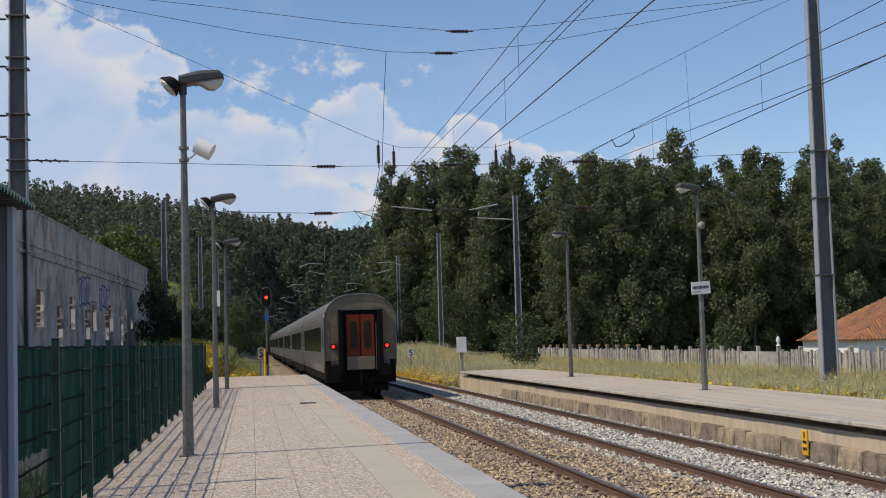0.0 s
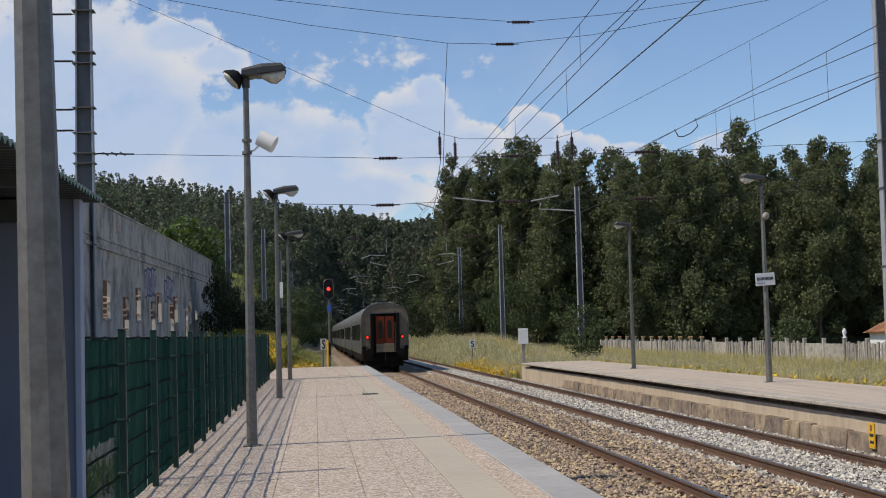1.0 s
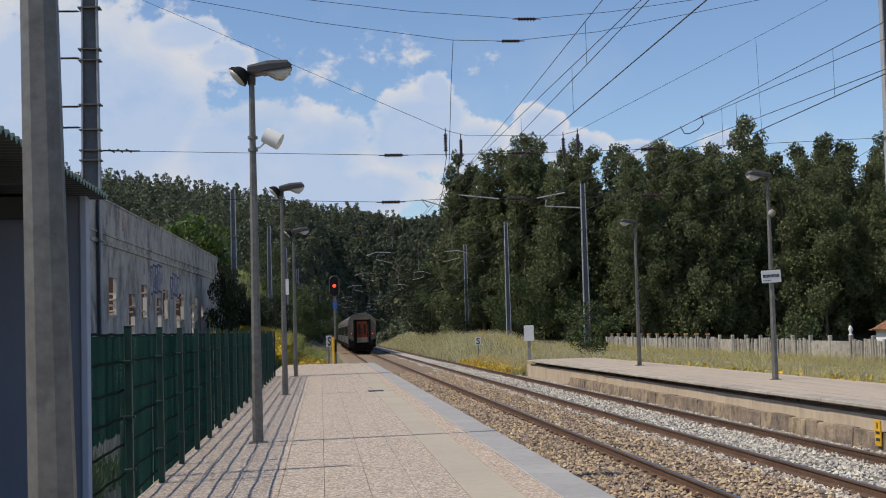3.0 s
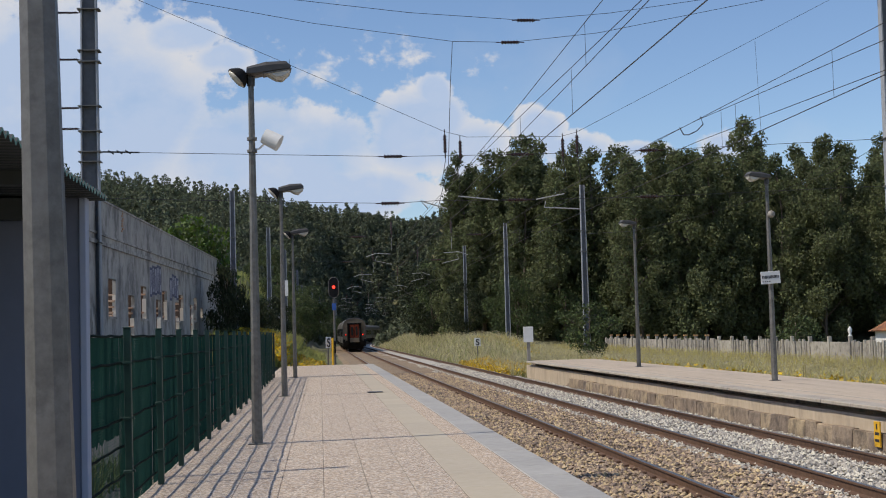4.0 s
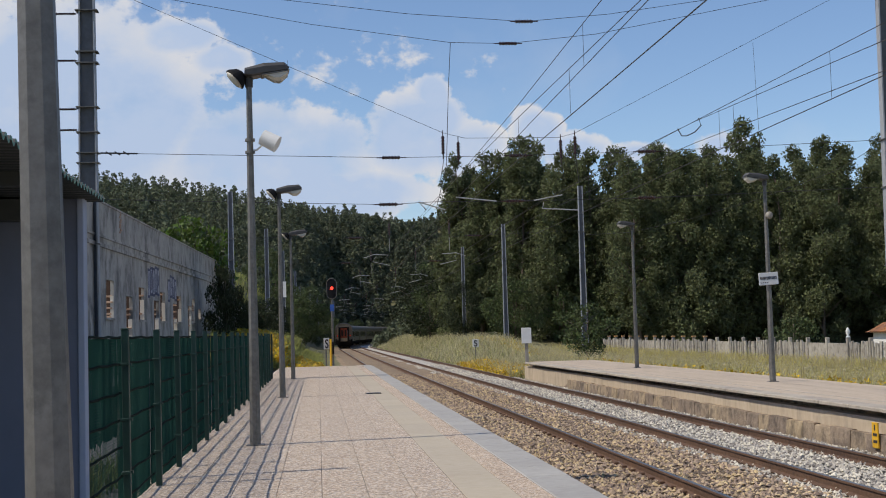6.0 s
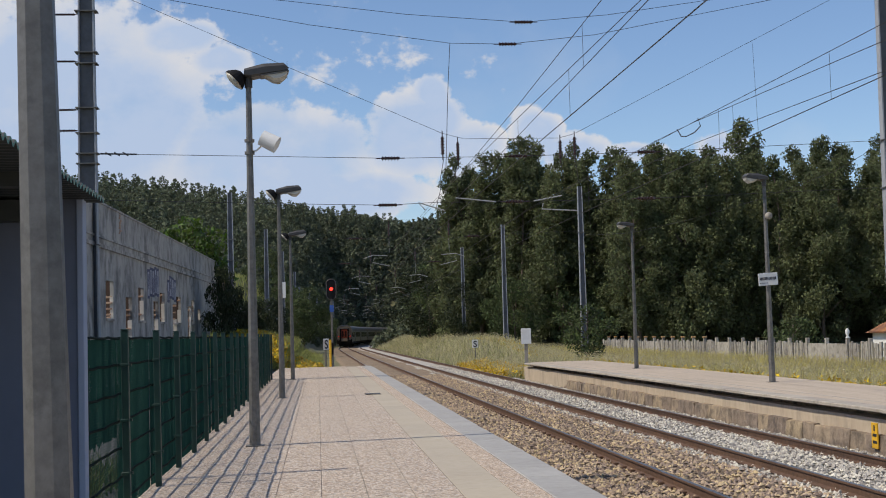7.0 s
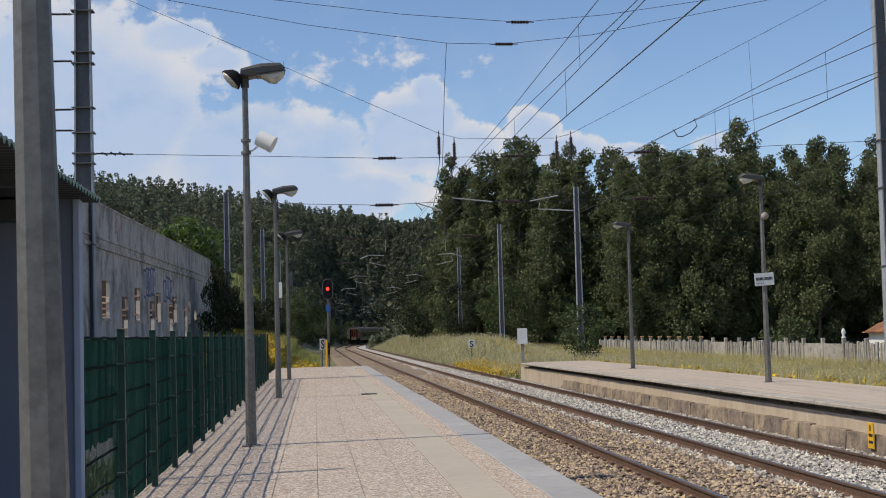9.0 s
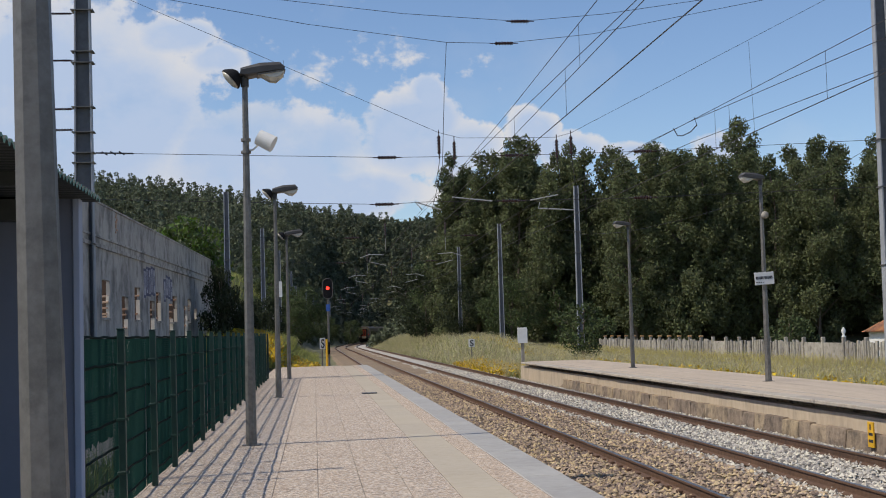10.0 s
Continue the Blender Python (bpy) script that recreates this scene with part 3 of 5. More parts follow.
make_bed()
make_tracks()
tagged(scatter_stones("ballast_stones", 2.6, 6.9, 10, 75, 38000, 0.043, M["stone"]), "loose brown crushed stones between the rails", "stones", kind="stuff")
tagged(scatter_stones("ballast_stones", 6.75, 9.85, 14, 95, 26000, 0.044, M["stone2"]), "loose pale grey crushed stones", "stones", kind="stuff")

# ---- near platform ----
PX0, PX1, PY0, PY1 = -1.95, 2.6, -12.0, 67.0


def make_platform():
    pl = thing("platform", Matrix(), "railway platform paved with pinkish aggregate slabs and grey edge stones", "platform", kind="structure")
    part("platform_body", B(PX0, PX1 - 0.04, PY0, PY1, -1.1, -0.06), M["conc"], pl)
    part("joint_bed", B(PX0, PX1 - 0.02, PY0, PY1 + 0.01, -0.06, -0.005), M["joint"], pl)

    def piece(w, l, m):
        return mesh_of("slab", B(0.0035, w - 0.0035, 0.001, l - 0.001, -0.05, 0, 0.003), M[m])
    cols = [(PX0, 0.17)] + [(-1.78 + 0.447 * k, 0.447) for k in range(7)]
    cols.append((1.85, 0.30))
    rest = bmesh.new()
    L = 2.2
    for c, (x, w) in enumerate(cols):
        me = piece(w, L, "slabwarm" if x > 1 and w < 0.4 else "slab")
        for k in range(int((PY1 - PY0) / L) + 1):
            y = PY0 + k * L
            l = min(L, PY1 - y)
            if l < 0.1:
                continue
            if 6 < y < 60 and l == L:
                ob = new("slab", me)
                ob.parent, ob.matrix_basis = pl, pose(x, y, random.uniform(-0.0015, 0.0015))
            else:
                box(rest, x + 0.006, x + w - 0.006, y + 0.006, y + l - 0.006, -0.05, 0)
    ob = part("slab_rest", rest, M["slab"], pl)
    ob["kind"] = "stuff"
    band = mesh_of("band_slab", B(1.355, 1.845, 0.004, 1.196, -0.05, 0.001, 0.003), M["strip"])
    edge = mesh_of("edge_stone", B(2.155, 2.62, 0.005, 0.995, -0.14, 0.004, 0.012), M["kerb"])
    for k in range(int((PY1 - PY0) / 1.2)):
        ob = new("band_slab", band)
        ob.parent, ob.matrix_basis = pl, pose(0, PY0 + 1.2 * k, 0)
    for k in range(int(PY1 - PY0)):
        ob = new("edge_stone", edge)
        ob.parent, ob.matrix_basis = pl, pose(random.uniform(-0.004, 0.004), PY0 + k, random.uniform(-0.002, 0.002))
    dr = thing("drain_grate", pose(1.4, 34.9, 0.004), "dark cast-iron drain grate set in the platform", "drain")
    part("frame", B(-0.2, 0.2, -0.32, 0.32, 0, 0.006), M["black"], dr)
    for k in range(6):
        part("bar", B(-0.17 + 0.06 * k, -0.13 + 0.06 * k, -0.28, 0.28, 0.006, 0.012), M["mastweb"], dr)


def make_far_platform():
    y0, y1 = -12.0, 64.0
    pl = thing("far_platform", Matrix(), "low stone-faced platform with an overhanging coping, across the tracks", "platform", kind="structure")
    bm = bmesh.new()
    prism(bm, [(9.93, -1.1), (13.3, -1.1), (13.3, -0.2), (9.95, -0.2)], y0, y1)
    part("platform_body", bm, M["face"], pl, "tan rendered face")
    # the recess is coloured darker than the face, for shade under the coping
    part("recess", B(10.2, 13.3, y0, y1, -0.2, -0.075), M["recess_dark"], pl, "recess coloured dark for the shade under the coping")
    part("deck", B(10.25, 13.3, y0, y1, -0.075, 0.0), M["slabtop"], pl)
    part("deck_border", B(10.62, 10.70, y0, y1, 0.0, 0.004), M["coping"], pl, "pale line along the deck")
    me = mesh_of("coping_stone", B(9.78, 10.24, 0.006, 1.494, -0.072, 0.004, 0.014), M["coping"])
    for k in range(int((y1 - y0) / 1.5)):
        ob = new("coping_stone", me)
        ob.parent, ob.matrix_basis = pl, pose(random.uniform(-0.012, 0.012), y0 + 1.5 * k, random.uniform(-0.004, 0.004))
    # rough footing of separate blocks, worn at the top edge
    blocks = []
    for k in range(5):
        bm = B(-0.15, 0.0, 0.002, 0.998, -0.6, 0.0)
        bmesh.ops.subdivide_edges(bm, edges=list(bm.edges), cuts=1)
        for vt in bm.verts:
            q = noise.noise_vector(vt.co * 3.1 + Vector((0, 0, 9 * k)))
            vt.co += Vector((0.018 * q.x, 0.003 * q.y, 0.016 * q.z))
            if vt.co.z > -0.05 and vt.co.x < -0.1:
                vt.co += Vector((0.02 + 0.02 * q.y, 0, -0.015 - 0.03 * q.x))
        blocks.append(mesh_of("footing_block", bm, M["blockstone"]))
    y = y0
    k = 0
    while y < 51.5:
        l = random.uniform(0.55, 1.15)
        ob = new("footing_block", blocks[k % 5])
        ob.parent = pl
        ob.matrix_basis = pose(9.94 + random.uniform(-0.008, 0.008), y, -0.46 + random.uniform(-0.02, 0.012), 0, 0, random.uniform(-0.8, 0.8)) @ Matrix.Diagonal((1, l, 1, 1))
        y += l
        k += 1
    bm = bmesh.new()
    prism(bm, [(51.5, -1.1), (52.9, -1.1), (52.9, -0.76), (51.5, -0.48)], 9.80, 9.94, axis="x")
    part("footing_end", bm, M["blockstone"], pl, "sloping end of the footing")


make_platform()
make_far_platform()
yard = new("yard", mesh_of("yard", B(-7.6, PX0, -12, 66, -0.3, -0.12), M["asphalt"]))
tagged(yard, "dark asphalt yard behind the green fence", "yard", kind="structure")

# ---- lamp posts ----


def luminaire(parent, k, tilt, turn, z):
    """A street lantern of angular shape that reaches out along +x of its own turn."""
    m = pose(0, 0, z, 0, -tilt, turn) @ Matrix.Diagonal((k, k, k * 0.85, 1))

    def shell(prof, rows):
        bm = bmesh.new()
        n = len(prof)
        rings = [[bm.verts.new((a, y, b * s)) for a, b in prof] for y, s in rows]
        for a, b in zip(rings, rings[1:]):
            for j in range(n):
                bm.faces.new((a[j], a[(j + 1) % n], b[(j + 1) % n], b[j]))
        bm.faces.new(rings[0][::-1])
        bm.faces.new(rings[-1])
        bmesh.ops.recalc_face_normals(bm, faces=bm.faces)
        bm.transform(m)
        return bm
    head = part("lantern", shell([(-0.07, -0.03), (0.04, -0.07), (0.20, -0.05), (0.55, -0.02), (0.56, 0.03), (0.50, 0.115), (0.22, 0.135), (-0.05, 0.085)],
                                 [(-0.16, 0.55), (-0.12, 1.0), (0.12, 1.0), (0.16, 0.55)]), M["lampbody"], parent, "dark grey lantern housing")
    part("rim", shell([(0.17, -0.065), (0.56, -0.035), (0.562, -0.018), (0.17, -0.045)], [(-0.15, 1.0), (-0.1, 1.0), (0.1, 1.0), (0.15, 1.0)]), M["galv"], head, "pale metal rim")
    part("bowl", shell([(0.20, -0.055), (0.54, -0.032), (0.53, -0.10), (0.42, -0.19), (0.33, -0.165)], [(-0.13, 0.7), (-0.08, 1.0), (0.08, 1.0), (0.13, 0.7)]), M["lampglass"], head, "milky lamp bowl")


def floodlight(parent, z):
    """A round dish that faces down and outwards from the pole's top."""
    m = Matrix.Translation((-0.20, -0.03, z - 0.06)) @ Vector((-0.72, -0.12, -0.68)).to_track_quat("Z", "Y").to_matrix().to_4x4()

    def dish(rings):
        bm = bmesh.new()
        vs = [[bm.verts.new((r * math.cos(a), r * math.sin(a), h)) for a in (2 * math.pi * q / 18 for q in range(18))] for r, h in rings]
        for a, b in zip(vs, vs[1:]):
            for q in range(18):
                bm.faces.new((a[q], a[(q + 1) % 18], b[(q + 1) % 18], b[q]))
        bm.faces.new(vs[0][::-1])
        bm.faces.new(vs[-1])
        bm.transform(m)
        return bm
    d = part("floodlight", dish([(0.05, -0.15), (0.10, -0.12), (0.165, -0.03), (0.175, 0.0), (0.17, 0.012)]), M["black"], parent, "round black floodlight", smooth=False)
    part("lens", dish([(0.16, 0.013), (0.13, 0.035), (0.05, 0.05)]), M["lampglass"], d, "pale glass lens", smooth=True)
    part("arm", T([(-0.13, -0.02, z - 0.0), (-0.07, 0, z - 0.01), (0.0, 0, z - 0.02)], 0.028, 6), M["black"], d)


def lamp_post(x, y, height, heads, foot=0.084, lean=0.0, twin=True):
    lp = thing("street_lamp", pose(x, y, 0, 0, lean, 0), "galvanised octagonal lamp post with " + ("lantern and round floodlight" if twin else "one lantern head") + " on the platform", "street lamp", "platform lamps")
    part("pole", T([(0, 0, 0), (0, 0, height)], foot, 8, 0.042), M["galv"], lp)
    part("base_plate", B(-0.13, 0.13, -0.13, 0.13, 0, 0.015, 0.004), M["galv"], lp)
    part("collar", T([(0, 0, height - 0.12), (0, 0, height + 0.06)], 0.06, 10), M["lampbody"], lp)
    for k, tilt, turn in heads:
        luminaire(lp, k, tilt, turn, height + 0.07)
    if twin:
        floodlight(lp, height + 0.05)
    part("door", B(-0.025, 0.025, -foot + 0.002, -foot + 0.008, 0.5, 0.85), M["galv"], lp, "service door")
    return lp


def platform_lamps():
    two = [(1.05, 6.5, 4)]
    for y in (4.75, 19.4, 34.2, 48.7):
        lp = lamp_post(-0.93, y, 5.32 if y < 30 else 5.2, two) if y > 10 else lamp_post(-0.918, y, 5.32, two, 0.093, -1.05)
        if y == 19.4:
            for z in (4.22, 4.40):
                part("clamp", T([(0, 0, z), (0, 0, z + 0.04)], 0.075, 10), M["galv"], lp)
            bm = bmesh.new()
            bmesh.ops.create_cone(bm, cap_ends=True, segments=24, radius1=0.115, radius2=0.125, depth=0.25)
            bm.transform(Matrix.Translation((0.29, -0.05, 4.40)) @ pose(0, 0, 0, 8, 118, 0))
            sp = part("loudspeaker", bm, M["white"], lp, "white box loudspeaker on a bracket")
            part("bracket", T([(0.04, 0, 4.27), (0.10, -0.02, 4.27), (0.24, -0.03, 4.40)], 0.015, 6), M["white"], sp)
        if y == 34.2:
            part("label_plate", B(0.06, 0.14, -0.07, -0.05, 2.55, 2.95), M["white"], lp, "small white plate")
    for y in (4.6, 19.5, 34.4, 49.5):
        lp = lamp_post(11.98, y, 5.35, [(1.0, 6, 184)], twin=False)
        if y == 34.4:
            bm = bmesh.new()
            bmesh.ops.create_uvsphere(bm, u_segments=12, v_segments=8, radius=0.10)
            bm.transform(pose(0.05, -0.12, 4.42))
            part("loudspeaker", bm, M["picket"], lp, "round white horn loudspeaker", smooth=True)


def station_sign():
    sg = thing("station_sign", pose(11.92, 34.24, 2.73, 0, -3, 4), "white station name board on the lamp post", "sign")
    part("board", B(-0.27, 0.27, -0.02, 0.0, -0.165, 0.165, 0.004), M["white"], sg)
    part("bracket", B(-0.2, 0.2, 0.0, 0.1, -0.03, 0.03), M["galv"], sg)
    for k in range(13):
        part("lettering_bar", B(-0.235 + 0.036 * k, -0.21 + 0.036 * k, -0.024, -0.02, -0.02 - 0.004 * (k % 2), 0.055), M["ink"], sg)
    for k in range(4):
        part("small_bar", B(-0.235 + 0.06 * k, -0.20 + 0.06 * k, -0.024, -0.02, -0.11, -0.09), M["ink"], sg)


# ---- green fence ----


def green_fence():
    fx, step, top = -1.72, 2.045, 1.60
    ys = [10.40, 12.15] + [14.5 + step * k for k in range(18)]
    fe = thing("fence", Matrix(), "dark green steel mesh fence covered with green shade netting", "fence")
    bm = box(B(-0.03, 0.035, -0.03, 0.03, 0, top + 0.05, 0.006), -0.034, 0.039, -0.034, 0.034, top + 0.05, top + 0.062, 0.004)
    post = mesh_of("post", bm, M["fgreen"])
    strap = mesh_of("strap", box(B(-0.045, 0.038, -0.038, 0.038, 0, 0.03, 0.006), 0.02, 0.058, -0.014, 0.014, 0.004, 0.026), M["fgreen"])
    for y in ys[1:]:
        po = new("post", post)
        po.parent, po.matrix_basis = fe, pose(fx, y, 0, 0, random.uniform(-0.6, 0.6), 0)
        for z in (0.36, 0.84, 1.32):
            st = new("strap", strap)
            st.parent, st.matrix_basis = po, pose(0, 0, z + random.uniform(-0.02, 0.02), 0, random.uniform(-8, 8), 0)
    for k in range(len(ys) - 1):
        y0, y1 = ys[k] + 0.002, ys[k + 1] - 0.002
        for z in (0.12, 0.34, 0.60, 0.84, 1.08, 1.34, top - 0.02):
            bm = bmesh.new()
            sag = [(fx - 0.06 + 0.008 * math.sin(3 * y0 + 7 * z + 5 * j), y0 + (y1 - y0) * j / 6, z + 0.006 * math.sin(9 * z + 4 * y0 + 2.1 * j)) for j in range(7)]
            tube(bm, sag, 0.012, 5)
            part("ridge_wire", bm, M["ridge"], fe)
        # the netting is a weave of fine threads, dense when seen along it
        low = 0.0
        v, f = [], []
        n = 110
        for j in range(n):
            y = y0 + (y1 - y0) * (j + 0.5) / n
            z0 = (0.70 if k == 0 and j % 4 else low) + (0.05 if k == 0 else 0.008) * noise.noise(Vector((k * 5.1, j * 0.13, 5)))
            r = 0.0017
            for z in (z0, (z0 + top) / 2, top - 0.03):
                x = fx - 0.085 + 0.012 * noise.noise(Vector((k * 3 + j * 0.06, z, 1)))
                v += [(x - r, y, z), (x, y - r, z), (x + r, y, z), (x, y + r, z)]
            o = 12 * j
            f += [(o + 4 * h + q, o + 4 * h + (q + 1) % 4, o + 4 * h + 4 + (q + 1) % 4, o + 4 * h + 4 + q) for h in range(2) for q in range(4)]
        z = low + 0.05
        while z < top - 0.03:
            o = len(v)
            v += [(fx - 0.085, y0, z - 0.0015), (fx - 0.085, y1, z - 0.0015), (fx - 0.085, y1, z + 0.0015), (fx - 0.085, y0, z + 0.0015)]
            f.append((o, o + 1, o + 2, o + 3))
            z += 0.024
        nt = new("netting", from_np("netting", v, f, M["netting"]))
        nt.parent, nt["label"] = fe, "torn green shade netting" if k == 0 else "green shade netting"
        nt["kind"] = "stuff"


# ---- station building beside the platform ----


def station_shelter():
    sb = thing("waiting_shelter", Matrix(), "waiting shelter with blue-grey end wall under a corrugated canopy", "shelter")
    x0, x1, y0, y1 = -5.2, -1.743, 6.2, 10.35
    part("end_wall", B(x0, x1 - 0.056, y1 - 0.12, y1, -0.2, 2.64), M["shelter"], sb)
    part("back_wall", B(x0 - 0.12, x0, y0, y1, -0.2, 2.64), M["shelter"], sb)
    part("corner_trim", B(x1 - 0.055, x1 - 0.005, y1 - 0.14, y1 + 0.012, -0.12, 2.64, 0.006), M["trim"], sb, "pale blue corner strip")
    part("beam", B(x0, x1 - 0.25, y1 - 0.3, y1 - 0.18, 2.46, 2.62), M["roofsheet"], sb)
    bm = bmesh.new()
    n = 140
    up, dn = [], []
    for k in range(n + 1):
        y = y0 + (y1 + 0.12 - y0) * k / n
        w = 0.02 * math.sin(k * 2 * math.pi / 4 + 0.8)
        for lst, dz in ((up, 0.0), (dn, -0.02)):
            lst.append((bm.verts.new((x0 - 0.3, y, 2.75 + w + dz)), bm.verts.new((-1.63, y, 2.66 + w + dz))))
    for k in range(n):
        bm.faces.new((up[k][0], up[k][1], up[k + 1][1], up[k + 1][0]))
        bm.faces.new((dn[k][0], dn[k + 1][0], dn[k + 1][1], dn[k][1]))
        bm.faces.new((up[k][1], dn[k][1], dn[k + 1][1], up[k + 1][1])).material_index = 1
    part("roof", bm, [M["roofsheet"], M["roofgreen"]], sb, "corrugated roof with green edge")
    for y in (7.0, 8.5):
        part("purlin", B(-5.0, -1.7, y, y + 0.08, 2.54, 2.64), M["roofsheet"], sb)


# ---- ruined factory wall ----


BRICK = mesh_of("brick", B(-0.12, 0.16, 0, 0.25, -0.035, 0.035, 0.008), M["brick"])


def ruin():
    ang = math.degrees(math.atan(0.04))
    base = Vector((-7.9, 47.0, 0.0))
    rb = thing("ruined_building", Matrix.Translation(base) @ pose(0, 0, 0, 0, 0, -ang), "roofless ruined building, grey rendered wall with empty windows", "building")
    L, Ht, th = 43.0, 6.62, 0.14
    wins = []      # start and end along the wall, sill, head
    for a, b in ((3.1, 4.6), (10.0, 11.4), (15.7, 17.2), (20.9, 22.6), (26.6, 27.8)):
        wins += [(a, b, 2.42, 3.86 - 0.005 * a), (b + 2.5, b + 3.9, 1.0, 3.34)] if a < 26 else [(a, b, 2.42, 3.74), (b + 1.5, b + 2.6, 2.66, 3.26)]
    ys = sorted({-14.0, L, *(q for a, b, s, h in wins for q in (a, b))})
    zs = sorted({-0.5, Ht, *(q for a, b, s, h in wins for q in (s, h))})
    solid = {(i, j) for i in range(len(ys) - 1) for j in range(len(zs) - 1)
             if not any(a <= ys[i] < b and s <= zs[j] < h for a, b, s, h in wins)}
    bm = bmesh.new()
    vt = {}

    def at(x, i, j):
        if (x, i, j) not in vt:
            vt[x, i, j] = bm.verts.new((x, ys[i], zs[j]))
        return vt[x, i, j]
    for i, j in solid:
        for x in (0.0, -th):
            bm.faces.new((at(x, i, j), at(x, i + 1, j), at(x, i + 1, j + 1), at(x, i, j + 1)))
        for (di, dj), (p, q) in (((-1, 0), ((i, j), (i, j + 1))), ((1, 0), ((i + 1, j), (i + 1, j + 1))), ((0, -1), ((i, j), (i + 1, j))), ((0, 1), ((i, j + 1), (i + 1, j + 1)))):
            if (i + di, j + dj) not in solid:
                bm.faces.new((at(0.0, *p), at(0.0, *q), at(-th, *q), at(-th, *p)))
    for vt_ in bm.verts:
        if vt_.co.z > Ht - 0.01:
            vt_.co.z -= 0.0053 * max(0.0, vt_.co.y)
    bmesh.ops.recalc_face_normals(bm, faces=bm.faces)
    part("wall", bm, M["conc_wall"], rb, "stained grey render")
    part("back_wall", B(-9.0, -8.6, -14, L, -0.5, 4.6), M["conc_wall"], rb, "inner wall")
    part("end_wall", B(-9.0, -th, L - 0.4, L, -0.5, 5.6), M["conc_wall"], rb)
    bm = bmesh.new()
    box(bm, 0.0, 0.07, -14, L, 4.98, 5.12)
    box(bm, 0.0, 0.05, -14, L, 5.34, 5.42)
    part("string_course", bm, M["conc_wall"], rb)
    bm = bmesh.new()
    prism(bm, [(-14, Ht), (0, Ht), (L, Ht - 0.0053 * L), (L, Ht - 0.0053 * L + 0.07), (0, Ht + 0.07), (-14, Ht + 0.07)], -th - 0.03, 0.04, axis="x")
    part("wall_cap", bm, M["conc_wall"], rb)
    # thin pilaster strips and a stepped return at the far end
    part("end_pier", B(-0.6, 0.03, L, L + 1.4, -0.5, 5.75), M["conc_wall"], rb)
    part("end_step", B(-0.6, 0.0, L + 1.4, L + 9.0, -0.5, 5.1), M["conc_wall"], rb)
    for a, b, s, h in wins:
        # an added wall behind each opening, its dark colour gives the room's shade
        part("partition", B(-4.5, -th, b + 0.9, b + 1.1, -0.5, 4.3), M["inner"], rb, "added partition, coloured dark for the shade of the room")
        # pale plaster only on the lower jamb, painting in the part in sun
        for z0, z1 in ((s, s + (h - s) * random.uniform(0.5, 0.85)),):
            part("reveal", B(-th - random.uniform(0.0, 0.05), -0.02, b - random.uniform(0.01, 0.05), b + 0.03, z0, z1), M["lit_plaster"], rb, "broken window reveal, its sunlit lower part put in as pale plaster")
        for k in range(int(9 * (h - s))):
            z = s + (k + 0.5) / 9
            if random.random() < 0.22:
                w = random.uniform(0.02, 0.1)
                bk = new("brick", BRICK)
                bk.parent, bk.matrix_basis = rb, pose(-random.uniform(0.2, 0.3), b - w, z, 0, 0, random.uniform(-6, 6))
        part("window_sill", B(-th, 0.06, a - 0.05, b + 0.05, s - 0.08, s + 0.004), M["conc_wall"], rb)


    # flat sprayed letter shapes, unreadable
    for y0, y1, z0, z1, k in ((12.3, 15.5, 3.55, 4.85, 5), (18.0, 20.9, 3.5, 4.6, 4)):
        gr = thing("graffiti", rb.matrix_basis.copy(), "unreadable bluish graffiti sprayed on the grey wall", "graffiti", "graffiti on the wall")
        w = (y1 - y0) / k
        for q in range(k):
            a = y0 + q * w
            lift = random.uniform(-0.15, 0.15)
            part("outline", B(0.004, 0.008, a, a + w * 0.94, z0 + lift, z1 + lift), M["graffiti"], gr)
            part("fill", B(0.008, 0.012, a + w * 0.14, a + w * 0.8, z0 + lift + 0.12, z1 + lift - 0.12), M["graffiti2"], gr)
            part("stroke", B(0.012, 0.016, a + w * 0.35, a + w * 0.55, z0 + lift + random.uniform(0.12, 0.5), z1 + lift - random.uniform(0.12, 0.6)), M["graffiti"], gr)
    gw = thing("garden_wall", rb.matrix_basis.copy(), "lower weathered grey wall behind the ruin", "wall")
    part("wall", B(-0.5, -0.1, L + 9.0, L + 52, -0.5, 4.15), M["conc_wall"], gw)
    bk = thing("broken_corner", rb.matrix_basis @ pose(0.0, 5.9, 5.8), "exposed bricks where the render broke away", "bricks")
    for q in range(9):
        ob = new("brick", BRICK)
        ob.parent, ob.matrix_basis = bk, pose(-0.13, random.uniform(-0.1, 0.15), 0.1 * q, 0, 0, random.uniform(-5, 5))


def make_buildings():
    green_fence()
    station_shelter()
    ruin()


def yard_pole():
    yp = thing("utility_pole", pose(-5.0, 14.55, -0.12), "slim grey utility pole in the yard behind the fence", "pole")
    part("shaft", T([(0, 0, 0), (0, 0, 6.75)], 0.075, 10, 0.05), M["galv"], yp)
    part("cap", T([(0, 0, 6.75), (0, 0, 6.8)], 0.06, 10, 0.04), M["lampbody"], yp)


platform_lamps()
yard_pole()
station_sign()
make_buildings()

# ---- overhead line ----
WY = 48.0


